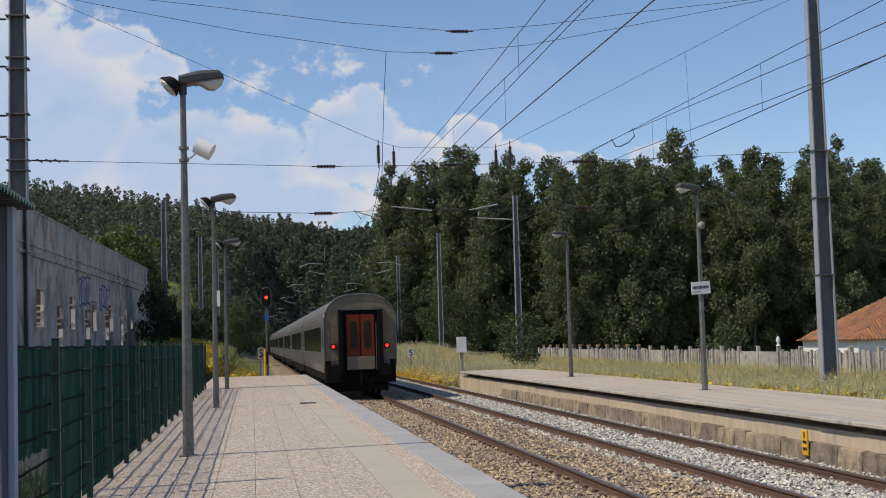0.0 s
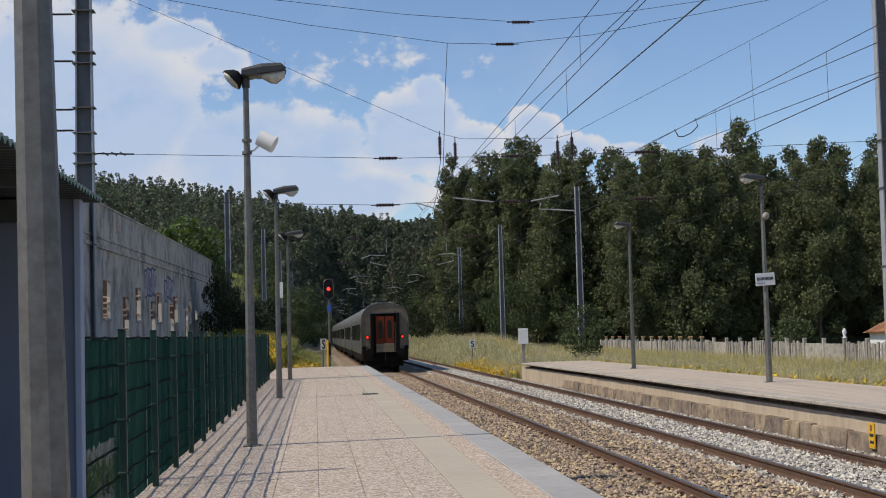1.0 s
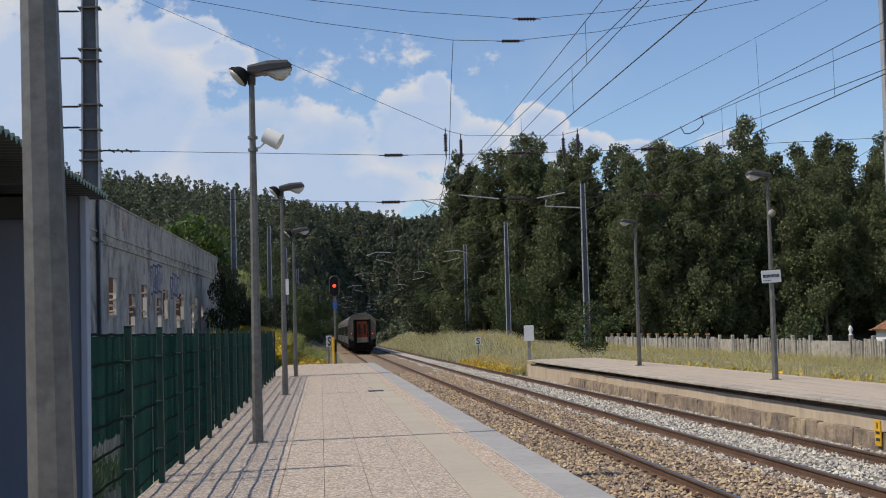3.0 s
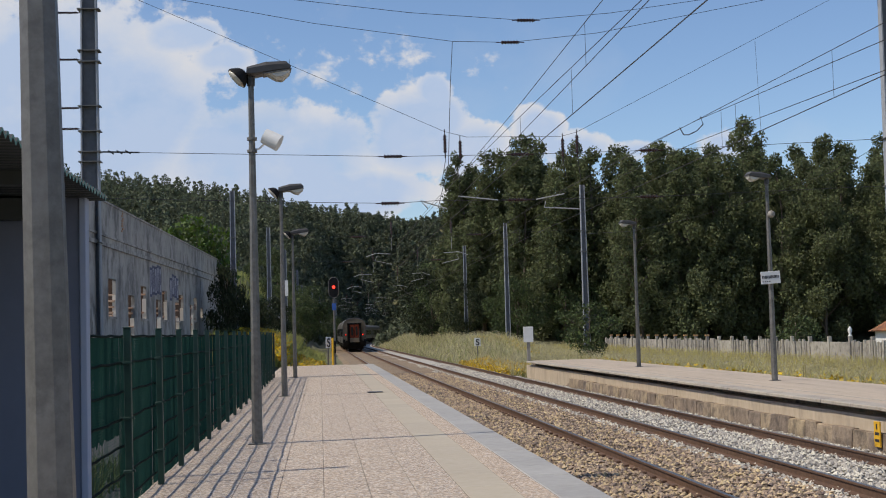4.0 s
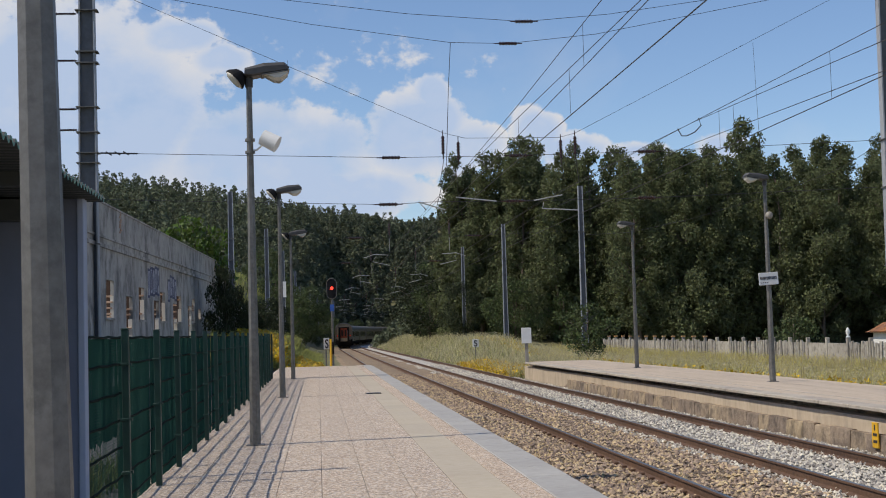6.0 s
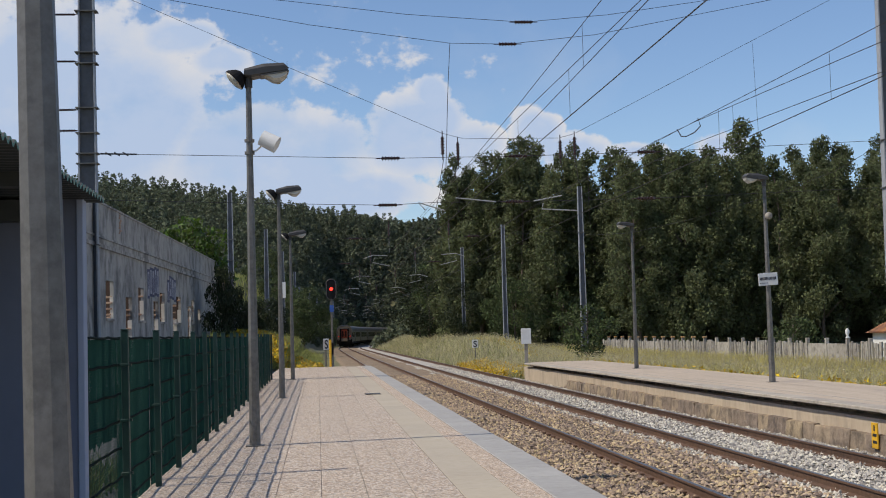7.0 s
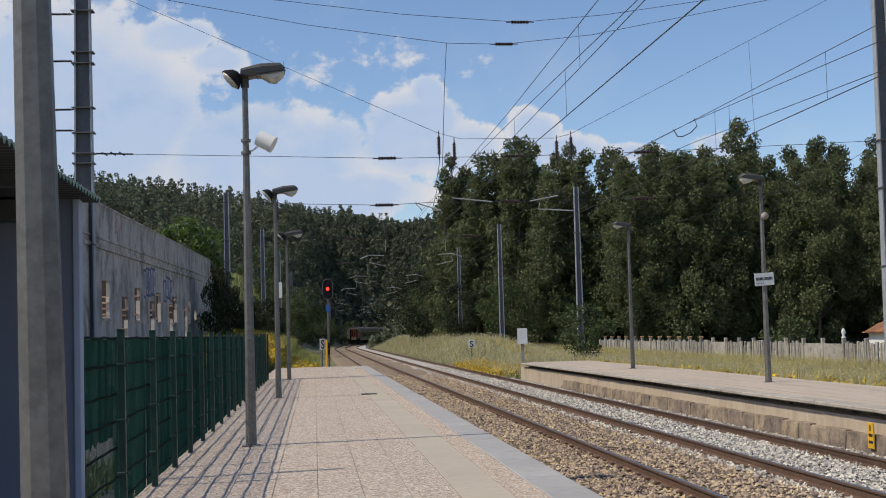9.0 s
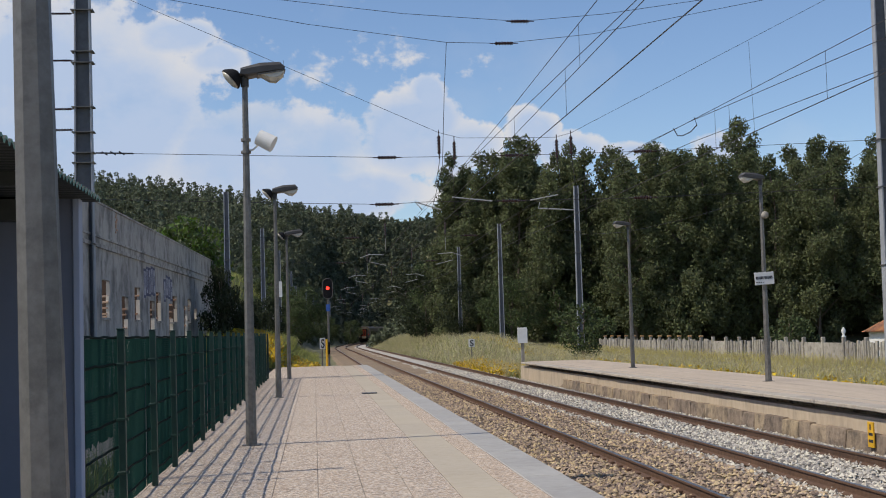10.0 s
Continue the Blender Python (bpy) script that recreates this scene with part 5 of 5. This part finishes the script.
def gum_meshes(height, spread, low, clumps, seed):
    """A tall eucalyptus: slender trunk, rising limbs, and many small drooping tufts in a tapering crown."""
    rs = np.random.default_rng(seed)
    bm = bmesh.new()
    lean = rs.normal(0, 0.02, 2)

    def axis(z):
        return np.array([lean[0] * z + 0.25 * math.sin(z * 0.35 + seed), lean[1] * z + 0.25 * math.cos(z * 0.3 + seed)])
    tube(bm, [(*axis(z), z) for z in np.linspace(-0.3, height * 0.95, 9)], 0.012 * height, 7, 0.03)
    tops = [(0.0, 0.0, 1.0)] + [(spread * 0.5 * math.cos(a), spread * 0.5 * math.sin(a), rs.uniform(0.72, 0.9)) for a in rs.uniform(0, 6.283, 3)]
    blobs = []
    for k in range(clumps):
        ox, oy, t = tops[k % 4 if k % 8 > 2 else 0]
        f = low + (1 - low) * (k + rs.uniform(0, 1)) / clumps
        z = f * height * t
        g = (1 - f) / (1 - low)
        shape = min(1.0, 0.11 + 1.3 * g ** 0.64) * (1 - 0.25 * max(0.0, g - 0.7) / 0.3)
        r = spread * (0.8 if t == 1.0 else 0.62) * shape * math.sqrt(rs.uniform(0.1, 1.0))
        a = rs.uniform(0, 6.283)
        c = axis(z)
        fade = min(1.0, 1.2 * g + 0.5)
        p = (c[0] + ox * fade + r * math.cos(a), c[1] + oy * fade + r * math.sin(a), z)
        blobs.append((*p, spread * rs.uniform(0.19, 0.34) * (0.55 + 0.45 * shape)))
        if k % 3 == 0 and z - r > height * 0.08:
            z0 = z - 0.9 * r - 0.5
            q = axis(z0)
            tube(bm, [(*q, z0), ((q[0] + p[0]) / 2, (q[1] + p[1]) / 2, (z0 + z) / 2 + 0.2), p], 0.05 + 0.003 * height * (1 - f), 5, 0.015)
    for ox, oy, t in tops:
        c = axis(height * t)
        blobs.append((c[0] + ox * 0.6, c[1] + oy * 0.6, height * t * 0.96, spread * 0.2))
    v, f = crown(blobs, 180, 0.38, 1.12, 0.3)
    return mesh_of("trunk", bm, M["bark"], smooth=True), from_np("crown", v, f, M["leaf"])


def plant(name, meshes, m, label, category, group=""):
    t = thing(name, m, label, category, group)
    for part_name, me in zip(("trunk", "crown"), meshes):
        ob = new(part_name, me)
        ob.parent = t
    return t


def forest():
    kinds = [gum_meshes(h, sp, lo, 92, 20 + i) for i, (h, sp, lo) in enumerate(((22.8, 4.1, 0.08), (21.8, 4.5, 0.05), (23.8, 3.9, 0.10), (21, 4.6, 0.04), (22.5, 4.5, 0.08), (21.8, 4.7, 0.06)))]
    spots = []
    for row, (y0, x0, x1, step) in enumerate(((130, 31.0, 66, 3.8), (138, 23.0, 74, 3.3), (146, 18.6, 80, 2.9), (154, 18.4, 84, 3.7))):
        x = x0
        while x < x1:
            spots.append((x + random.uniform(-1, 1), y0 + random.uniform(-3, 3) - (2.5 if 30 < x < 60 else 0)))
            x += step * random.uniform(0.75, 1.25)
    spots += [(17.2, 151), (18.8, 153.5), (20.6, 149), (18.3, 158), (22.2, 144), (16.9, 160)]
    for k, (x, y) in enumerate(spots):
        sc = random.uniform(0.86, 1.0) * (0.93 if x < 19 else 0.97 if x < 26 else 1 if x < 58 else 0.95) * (0.84 if y < 133 else 0.91 if y < 142 else 1)
        if random.random() < 0.14:
            sc *= 1.05
        m = pose(x, y, float(land(x, y)) - 0.1, 0, 0, random.uniform(0, 360)) @ Matrix.Diagonal((sc, sc, sc * random.uniform(0.95, 1.05), 1))
        open_foot = x / y > 0.235 and y < 145          # where the wood's edge shows bare trunks
        plant("eucalyptus_tree", kinds[4 + k % 2 if open_foot else k % 4], m, "tall dark green eucalyptus at the edge of the wood", "tree", "eucalyptus wood")
    sh = [tree_meshes(h, s, lo, c, 210, 0.24, M["leaf2"], 60 + i) for i, (h, s, lo, c) in enumerate(((5.5, 2.4, 0.08, 26), (8.5, 3.4, 0.06, 30), (3.2, 2.0, 0.05, 20)))]
    sh.append(tree_meshes(8.5, 3.4, 0.06, 30, 210, 0.24, M["darkleaf"], 64))
    for x, y, k, s in ((14.7, 72, 0, 0.64), (19.6, 132, 1, 0.8), (15.5, 140, 3, 0.7), (13.8, 165, 3, 1.0), (15.8, 172, 1, 1.15), (14.4, 185, 3, 1.2), (17.5, 190, 1, 1.3),
                       (21, 138, 0, 1.0), (27, 136, 1, 0.7), (25, 133, 0, 1.0), (29, 135, 0, 1.1), (58, 140, 0, 0.9), (64, 139, 2, 1.2),
                       (31.5, 86, 2, 0.9), (17.5, 206, 3, 1.2), (20, 220, 1, 1.3), (23, 236, 1, 1.2), (27, 255, 1, 1.3), (31, 280, 1, 1.4), (37, 310, 1, 1.4)):
        m = pose(x, y, float(land(x, y)) - 0.15, 0, 0, random.uniform(0, 360)) @ Matrix.Diagonal((s, s, s, 1))
        plant("small_tree" if k % 2 else "shrub", sh[k], m, "bushy tree beside the line" if k == 1 else "dark bushy tree beside the line" if k == 3 else "rounded leafy shrub in the tall grass", "tree" if k % 2 else "shrub", "bushes by the line")
    dk = tree_meshes(4.2, 2.6, 0.03, 34, 260, 0.22, M["darkleaf"], 90)
    for x, y, sx, sz in ((-5.15, 75, 0.44, 0.93), (-4.7, 77, 0.36, 0.7), (-4.4, 92, 0.45, 0.6), (-4.2, 104, 0.6, 0.7), (-4.2, 116, 0.7, 0.8)):
        plant("shrub", dk, pose(x, y, float(land(x, y)) - 0.1, 0, 0, 40 * y) @ Matrix.Diagonal((sx, sx, sz, 1)), "dense dark bush against the ruined wall", "shrub", "bushes by the wall")
    fig = tree_meshes(7.4, 2.5, 0.5, 26, 150, 0.34, M["leaf3"], 95)
    plant("fig_tree", fig, pose(-7.7, 86, 0) @ Matrix.Diagonal((0.95, 0.95, 1.18, 1)), "bright green fig tree growing inside the ruin", "tree")
    for k, (x, y, sc) in enumerate(((-2.6, 150, 0.62), (-4.2, 172, 0.8), (-2, 190, 0.9), (-6.5, 205, 0.9), (-5, 230, 1.0), (0, 262, 0.9), (-9, 250, 1.1), (-3, 285, 0.9), (3, 300, 0.7), (9, 330, 0.7), (-9.8, 190, 0.3), (-8.6, 172, 0.16), (-13, 205, 0.3), (-10.5, 158, 0.14), (-16, 196, 0.25), (-12.5, 178, 0.16))):
        plant("small_tree", sh[1], pose(x, y, float(land(x, y)) - 0.2, 0, 0, 50 * k) @ Matrix.Diagonal((sc, sc, sc, 1)), "bushy tree beside the line", "tree", "bushes by the line")


def hill_woods():
    """The far wooded slopes, as one mass of small crowns."""
    n = 3500
    y = 225 + 290 * rng.uniform(0, 1, n) ** 0.8
    x = y * rng.uniform(-0.20, 0.11, n)
    y2 = rng.uniform(378, 448, 820)
    x, y = np.concatenate([x, y2 * rng.uniform(-0.02, 0.09, 820)]), np.concatenate([y, y2])
    right = np.abs(x - bend(y))
    keep = (right > 5.5) | (y > 378)
    x, y, right = x[keep], y[keep], right[keep]
    z = land(x, y)
    c = []
    for a, b, g, off in zip(x, y, z, right):
        low = 0.28 if off < 11 and b < 378 else 0.55 if off < 20 else 1.0
        h, r = (5.5 + 6.5 * rng.uniform(0, 1) ** 2) * low, rng.uniform(1.8, 2.9) * (0.5 + 0.5 * low)
        # rounded tufts stacked into a tapering crown
        for q in range(6):
            t = (q + 0.5) / 6
            rq = r * (0.66 - 0.40 * t)
            oa, orad = rng.uniform(0, 6.283), r * (0.55 - 0.5 * t)
            k = 26
            p = rng.normal(0, 1, (k, 3))
            p *= (rng.uniform(0.55, 1.0, k) / np.linalg.norm(p, axis=1))[:, None]
            c.append(p * rq + (a + orad * math.cos(oa), b + orad * math.sin(oa), g + h * (0.15 + 0.78 * t)))
    v, f = cards(np.concatenate(c), 0.62, 0.5, 1.25)
    ob = new("hill_wood", from_np("hill_wood", v, f, M["pine"]))
    tagged(ob, "dark pine and eucalyptus woods on the far hills", "wood", kind="stuff")


def blades(name, spots, height, width, material, label, lean=0.45):
    n = len(spots)
    h = height * rng.uniform(0.55, 1.2, n)
    a = rng.uniform(0, 6.283, n)
    side = np.stack([np.cos(a), np.sin(a), 0 * a], 1) * width / 2
    tip = np.stack([rng.normal(0, lean, n) * h, rng.normal(0, lean, n) * h, h], 1)
    mid = tip * (0.45, 0.45, 0.6)
    v = np.stack([spots - side, spots + side, spots + mid + side * 0.8, spots + mid - side * 0.8, spots + tip], 1).reshape(-1, 3)
    i = 5 * np.arange(n)[:, None]
    me = bpy.data.meshes.new(name)
    me.from_pydata(v.tolist(), [], np.concatenate([i + [0, 1, 2, 3]]).tolist() + np.concatenate([i + [3, 2, 4]]).tolist())
    me.materials.append(material)
    return tagged(new(name, me), label, "grass", kind="stuff")


def on_land(x, y):
    return np.stack([x, y, land(x, y) - 0.03], 1)


def meadow():
    def field(n, x0, x1, y0, y1, bias=1.0):
        x, y = rng.uniform(x0, x1, n), y0 + (y1 - y0) * rng.uniform(0, 1, n) ** bias
        return x, y
    x, y = field(52000, 13.4, 25.5, 30, 130, 1.3)
    blades("dry_grass", on_land(x, y), 0.55, 0.022, M["grass"], "tall pale dry grass beside the far platform")
    x, y = field(9000, 13.6, 24.8, 30, 118, 1.2)
    blades("yellow_weeds", on_land(x, y), 0.8, 0.03, M["weed"], "yellow-green flowering weeds among the dry grass", 0.5)
    x, y = field(15000, 20.0, 24.8, 40, 118, 1.1)
    blades("yellow_weeds", on_land(x, y), 1.05, 0.026, M["weed"], "tall yellow-green weeds against the concrete fence", 0.45)
    x, y = field(15000, -26, -5.2, 98, 235, 1.0)
    blades("terrace_grass", on_land(x, y), 0.8, 0.10, M["green"], "pale green grass on the terraced slope")
    x, y = field(5000, -6.5, -2.3, 10, 17, 1.0)
    blades("yard_weeds", np.stack([x, y, 0 * x - 0.13], 1), 0.35, 0.02, M["leaf2"], "scrubby weeds in the yard behind the fence")
    x, y = field(16000, 13.4, 26, 30, 125, 1.3)
    blades("green_grass", on_land(x, y), 0.45, 0.03, M["green"], "green weeds among the dry grass")
    x, y = field(22000, 9.6, 19, 66, 230, 1.6)
    x = x + bend(y) - X1
    blades("dry_grass", on_land(x, y), 0.75, 0.032, M["grass"], "tall pale grass on the bank by the line")
    x, y = field(9000, 9.6, 19, 66, 230, 1.6)
    x = x + bend(y) - X1
    blades("green_grass", on_land(x, y), 0.55, 0.045, M["green"], "green weeds on the bank by the line")
    x, y = field(14000, -6, 0.2, 67.5, 150, 1.5)
    blades("green_grass", on_land(x, y), 0.7, 0.06, M["green"], "green and yellow growth at the platform end")
    x, y = field(15000, 18, 24.8, 40, 115, 1.2)
    blades("dry_grass", on_land(x, y), 0.95, 0.022, M["grass"], "tall pale grass against the concrete fence", 0.45)
    x, y = field(5000, -4.5, 0.3, 67.3, 92, 1.3)
    c = on_land(x, y)
    c[:, 2] += rng.uniform(0.3, 0.7, len(c))
    v, f = cards(c, 0.2, 1.5, 1.0)
    tagged(new("wildflowers", from_np("wildflowers", v, f, M["flower"])), "thick yellow wildflowers on the bank past the platform end", "flowers", kind="stuff")
    sx, sy = field(30000, 13.5, 25, 30, 120, 1.3)
    bx, by = field(12000, 9.7, 18, 68, 200, 1.6)
    c = on_land(np.concatenate([sx, bx + bend(by) - X1]), np.concatenate([sy, by]))
    c[:, 2] += rng.uniform(0.3, 0.95, len(c))
    v, f = cards(c, 0.065, 0.5, 2.2)
    tagged(new("seed_heads", from_np("seed_heads", v, f, M["seed"])), "pale fluffy seed heads of the dry grass", "grass", kind="stuff")
    fx = np.concatenate([13.5 + 11 * rng.uniform(0, 1, 6200) ** 1.6, rng.uniform(-5, -0.2, 6500), rng.uniform(9.3, 11.2, 3600)])
    fy = np.concatenate([30 + 90 * rng.uniform(0, 1, 6200) ** 1.3, rng.uniform(68, 95, 6500), rng.uniform(66, 90, 3600)])
    c = on_land(fx, fy)
    c[:, 2] += rng.uniform(0.2, 0.55, len(c))
    v, f = cards(c, 0.12, 1.5, 1.0)
    tagged(new("wildflowers", from_np("wildflowers", v, f, M["flower"])), "yellow wildflowers scattered in the grass", "flowers", kind="stuff")


concrete_fence()
ornament()
house()
forest()
hill_woods()
meadow()

# ---- the train ----
COACH, GAP = 22.3, 0.55


def coach_profile(n=9):
    """Half-width and height pairs of the body, from rail level."""
    pts = [(1.36, 0.95), (1.42, 1.25), (1.42, 2.95)]
    for k in range(1, n):
        a = math.pi / 2 * k / n
        pts.append((1.42 * math.cos(a) ** 0.75, 2.95 + 1.1 * math.sin(a) ** 0.9))
    pts.append((0.0, 4.05))
    return pts


def make_coach(last):
    co = thing("passenger_coach", Matrix(), "last grey steel coach of the departing train, with red lamps" if last else "grey ribbed stainless steel coach of the departing train", "train coach", "coaches of the train")
    half = coach_profile()
    L = COACH / 2
    full = half + [(-x, z) for x, z in half[-2::-1]]
    bm = bmesh.new()
    prism(bm, full, -L, L)
    for f in bm.faces:
        c = f.calc_center_median()
        f.material_index = 2 if abs(f.normal.y) > 0.9 else (1 if c.z > 2.98 else 0)
    part("body", bm, [M["steel_side"], M["roofcoach"], M["coach_end"]], co, "grey ribbed steel body with a rounded roof")
    bm = bmesh.new()
    for sx in (-1, 1):
        for z in (1.32, 1.42, 1.52, 1.62, 1.72):
            box(bm, sx * 1.418 - 0.012, sx * 1.418 + 0.012, -L + 1.6, L - 1.6, z, z + 0.05)
        box(bm, sx * 1.41 - 0.02, sx * 1.41 + 0.02, -L + 0.1, L - 0.1, 2.92, 2.98)
    part("ribs", bm, M["steel_side"], co, "pressed side ribs")
    win = mesh_of("window", B(-0.012, 0.012, -0.74, 0.74, -0.52, 0.52, 0.01), M["glass"])
    for sx in (-1, 1):
        for k in range(10):
            ob = new("window", win)
            ob.parent, ob.matrix_basis = co, pose(sx * 1.425, -L + 3.2 + (COACH - 6.4) * k / 9, 2.30)
        for y in (-L + 0.95, L - 0.95):
            d = part("door", B(sx * 1.42 - 0.02, sx * 1.42 + 0.02, y - 0.45, y + 0.45, 1.0, 2.95, 0.01), M["roofcoach"], co, "side door")
            part("pane", B(sx * 1.44 - 0.01, sx * 1.44 + 0.01, y - 0.2, y + 0.2, 2.0, 2.7), M["glass"], d)
    bm = bmesh.new()
    box(bm, -1.3, 1.3, -L + 0.05, L - 0.05, 0.60, 0.97)
    for y in (-4.5, -1.5, 2.0, 5.0):
        box(bm, -1.25, 1.25, y, y + 2.0, 0.42, 0.75, 0.03)
    part("underframe", bm, M["under"], co, "grimy underframe with equipment boxes")
    for y in (-L + 3.3, L - 3.3):
        bg = part("bogie", box(box(bmesh.new(), -1.12, -0.98, y - 1.6, y + 1.6, 0.38, 0.62, 0.03), 0.98, 1.12, y - 1.6, y + 1.6, 0.38, 0.62, 0.03), M["under"], co)
        for dy in (-1.25, 1.25):
            bm = bmesh.new()
            for sx in (-0.87, 0.87):
                r = bmesh.ops.create_cone(bm, cap_ends=True, segments=20, radius1=0.46, radius2=0.46, depth=0.13)
                bmesh.ops.transform(bm, verts=r["verts"], matrix=Matrix.Translation((sx, y + dy, 0.46)) @ pose(0, 0, 0, 0, 90))
            tube(bm, [(-0.87, y + dy, 0.46), (0.87, y + dy, 0.46)], 0.08, 8)
            part("wheelset", bm, M["under"], bg)
    for e in (-1, 1):
        y = e * L
        g = part("gangway", B(-0.86, 0.86, min(y, y + e * 0.24), max(y, y + e * 0.24), 1.0, 3.42, 0.06), M["bellows"], co, "black rubber gangway")
        part("hood", B(-0.92, 0.92, min(y, y + e * 0.3), max(y, y + e * 0.3), 3.42, 3.5), M["roofcoach"], co)
        if e < 0 and last:
            for sx in (-1, 1):
                d = part("end_door", B(sx * 0.285 - 0.265, sx * 0.285 + 0.265, y - 0.27, y - 0.24, 1.62, 3.25, 0.01), M["reddoor"], g, "orange-red door leaf")
                bm = bmesh.new()
                prism(bm, [(sx * 0.27 + 0.13 * math.cos(a), 2.45 + (0.42 if math.sin(a) > 0 else -0.42) + 0.13 * math.sin(a)) for a in (2 * math.pi * q / 16 for q in range(16))], y - 0.278, y - 0.27)
                part("pane", bm, M["glass"], d)
            part("roof_rim", T([(px, y - 0.02, pz) for px, pz in full[1:-1]], 0.035, 6), M["steel_side"], co, "bright rolled edge of the roof end")
            part("end_rail", T([(-1.25, y - 0.05, 1.5), (-1.25, y - 0.09, 1.55), (-1.25, y - 0.09, 2.5), (-1.25, y - 0.05, 2.55)], 0.016, 6), M["steel_side"], co, "upright grab rail")
            part("step_bar", T([(-1.1, y - 0.12, 1.27), (1.1, y - 0.12, 1.27)], 0.02, 6), M["under"], co)
            part("coupling", T([(0, y - 0.05, 0.98), (0, y - 0.3, 0.95), (0, y - 0.38, 0.7), (0, y - 0.33, 0.5)], 0.05, 8), M["under"], co, "screw coupling hanging down")
            part("threshold", B(-0.55, 0.55, y - 0.30, y - 0.24, 1.08, 1.6, 0.01), M["coach_end"], g, "grimy bridge plate")
            part("handrail", T([(0.62, y - 0.3, 1.05), (0.62, y - 0.3, 2.9)], 0.02, 6), M["steel_side"], g)
            for sx in (-1, 1):
                bm = bmesh.new()
                bmesh.ops.create_cone(bm, cap_ends=True, segments=16, radius1=0.075, radius2=0.07, depth=0.08)
                bm.transform(Matrix.Translation((sx * 1.06, y - 0.03, 2.0)) @ pose(0, 0, 0, 90))
                part("tail_lamp", bm, M["tail"], co, "glowing red tail lamp")
                bm = bmesh.new()
                bmesh.ops.create_cone(bm, cap_ends=True, segments=16, radius1=0.125, radius2=0.115, depth=0.04)
                bm.transform(Matrix.Translation((sx * 1.06, y - 0.02, 2.0)) @ pose(0, 0, 0, 90))
                part("lamp_ring", bm, M["bellows"], co, "dark lamp ring")
                part("corner_step", B(sx * 1.28 - 0.12, sx * 1.28 + 0.12, y - 0.03, y + 0.35, 0.55, 1.45, 0.02), M["under"], co, "black corner step")
                part("brake_hose", T([(sx * 0.45, y - 0.06, 1.0), (sx * 0.47, y - 0.22, 0.7), (sx * 0.3, y - 0.2, 0.45)], 0.03, 6), M["under"], co)
                part("gangway_side", B(sx * 0.78 - 0.1, sx * 0.78 + 0.1, y - 0.42, y - 0.2, 1.0, 3.44, 0.03), M["bellows"], g, "black gangway cushion")
                bm = bmesh.new()
                bmesh.ops.create_cone(bm, cap_ends=True, segments=12, radius1=0.07, radius2=0.07, depth=0.06)
                bm.transform(Matrix.Translation((sx * 1.06, y - 0.03, 1.4)) @ pose(0, 0, 0, 90))
                part("lamp_socket", bm, M["roofcoach"], co)
        for sx in (-1, 1):
            bm = bmesh.new()
            tube(bm, [(sx * 0.95, y, 1.05), (sx * 0.95, y + e * 0.42, 1.05)], 0.09, 10)
            tube(bm, [(sx * 0.95, y + e * 0.42, 1.05), (sx * 0.95, y + e * 0.46, 1.05)], 0.24, 16)
            part("buffer", bm, M["under"], co)
        part("buffer_beam", B(-1.36, 1.36, min(y, y + e * 0.06), max(y, y + e * 0.06), 0.55, 1.22, 0.02), M["under"], co)
        # added black box that fills in the shadow below the coach end
        part("end_apron", B(-1.1, 1.1, min(y - e * 0.5, y - e * 0.1), max(y - e * 0.5, y - e * 0.1), 0.22, 0.8, 0.03), M["under"], co)
    return co


TAIL0, SPEED = 52.6, 28.1        # metres along the line of the last coach's rear at the start; metres a second
coaches = [make_coach(True)]
second = make_coach(False)
coaches.append(second)
coaches += [copy_thing(second, Matrix()) for k in range(6)]


def tail(t):
    return TAIL0 + SPEED * t


def motions():
    for k, co in enumerate(coaches):
        rows = []
        for i in range(41):
            t = i * 0.25
            a = tail(t) + k * (COACH + GAP)
            p, q = path(a + 3.3, 0, RAIL_Z), path(a + COACH - 3.3, 0, RAIL_Z)
            d = q - p
            m = (p + q) / 2
            rows.append((t, pose(m.x, m.y, m.z, 0, 0, -math.degrees(math.atan2(d.x, d.y)))))
        walk(co, rows)


motions()
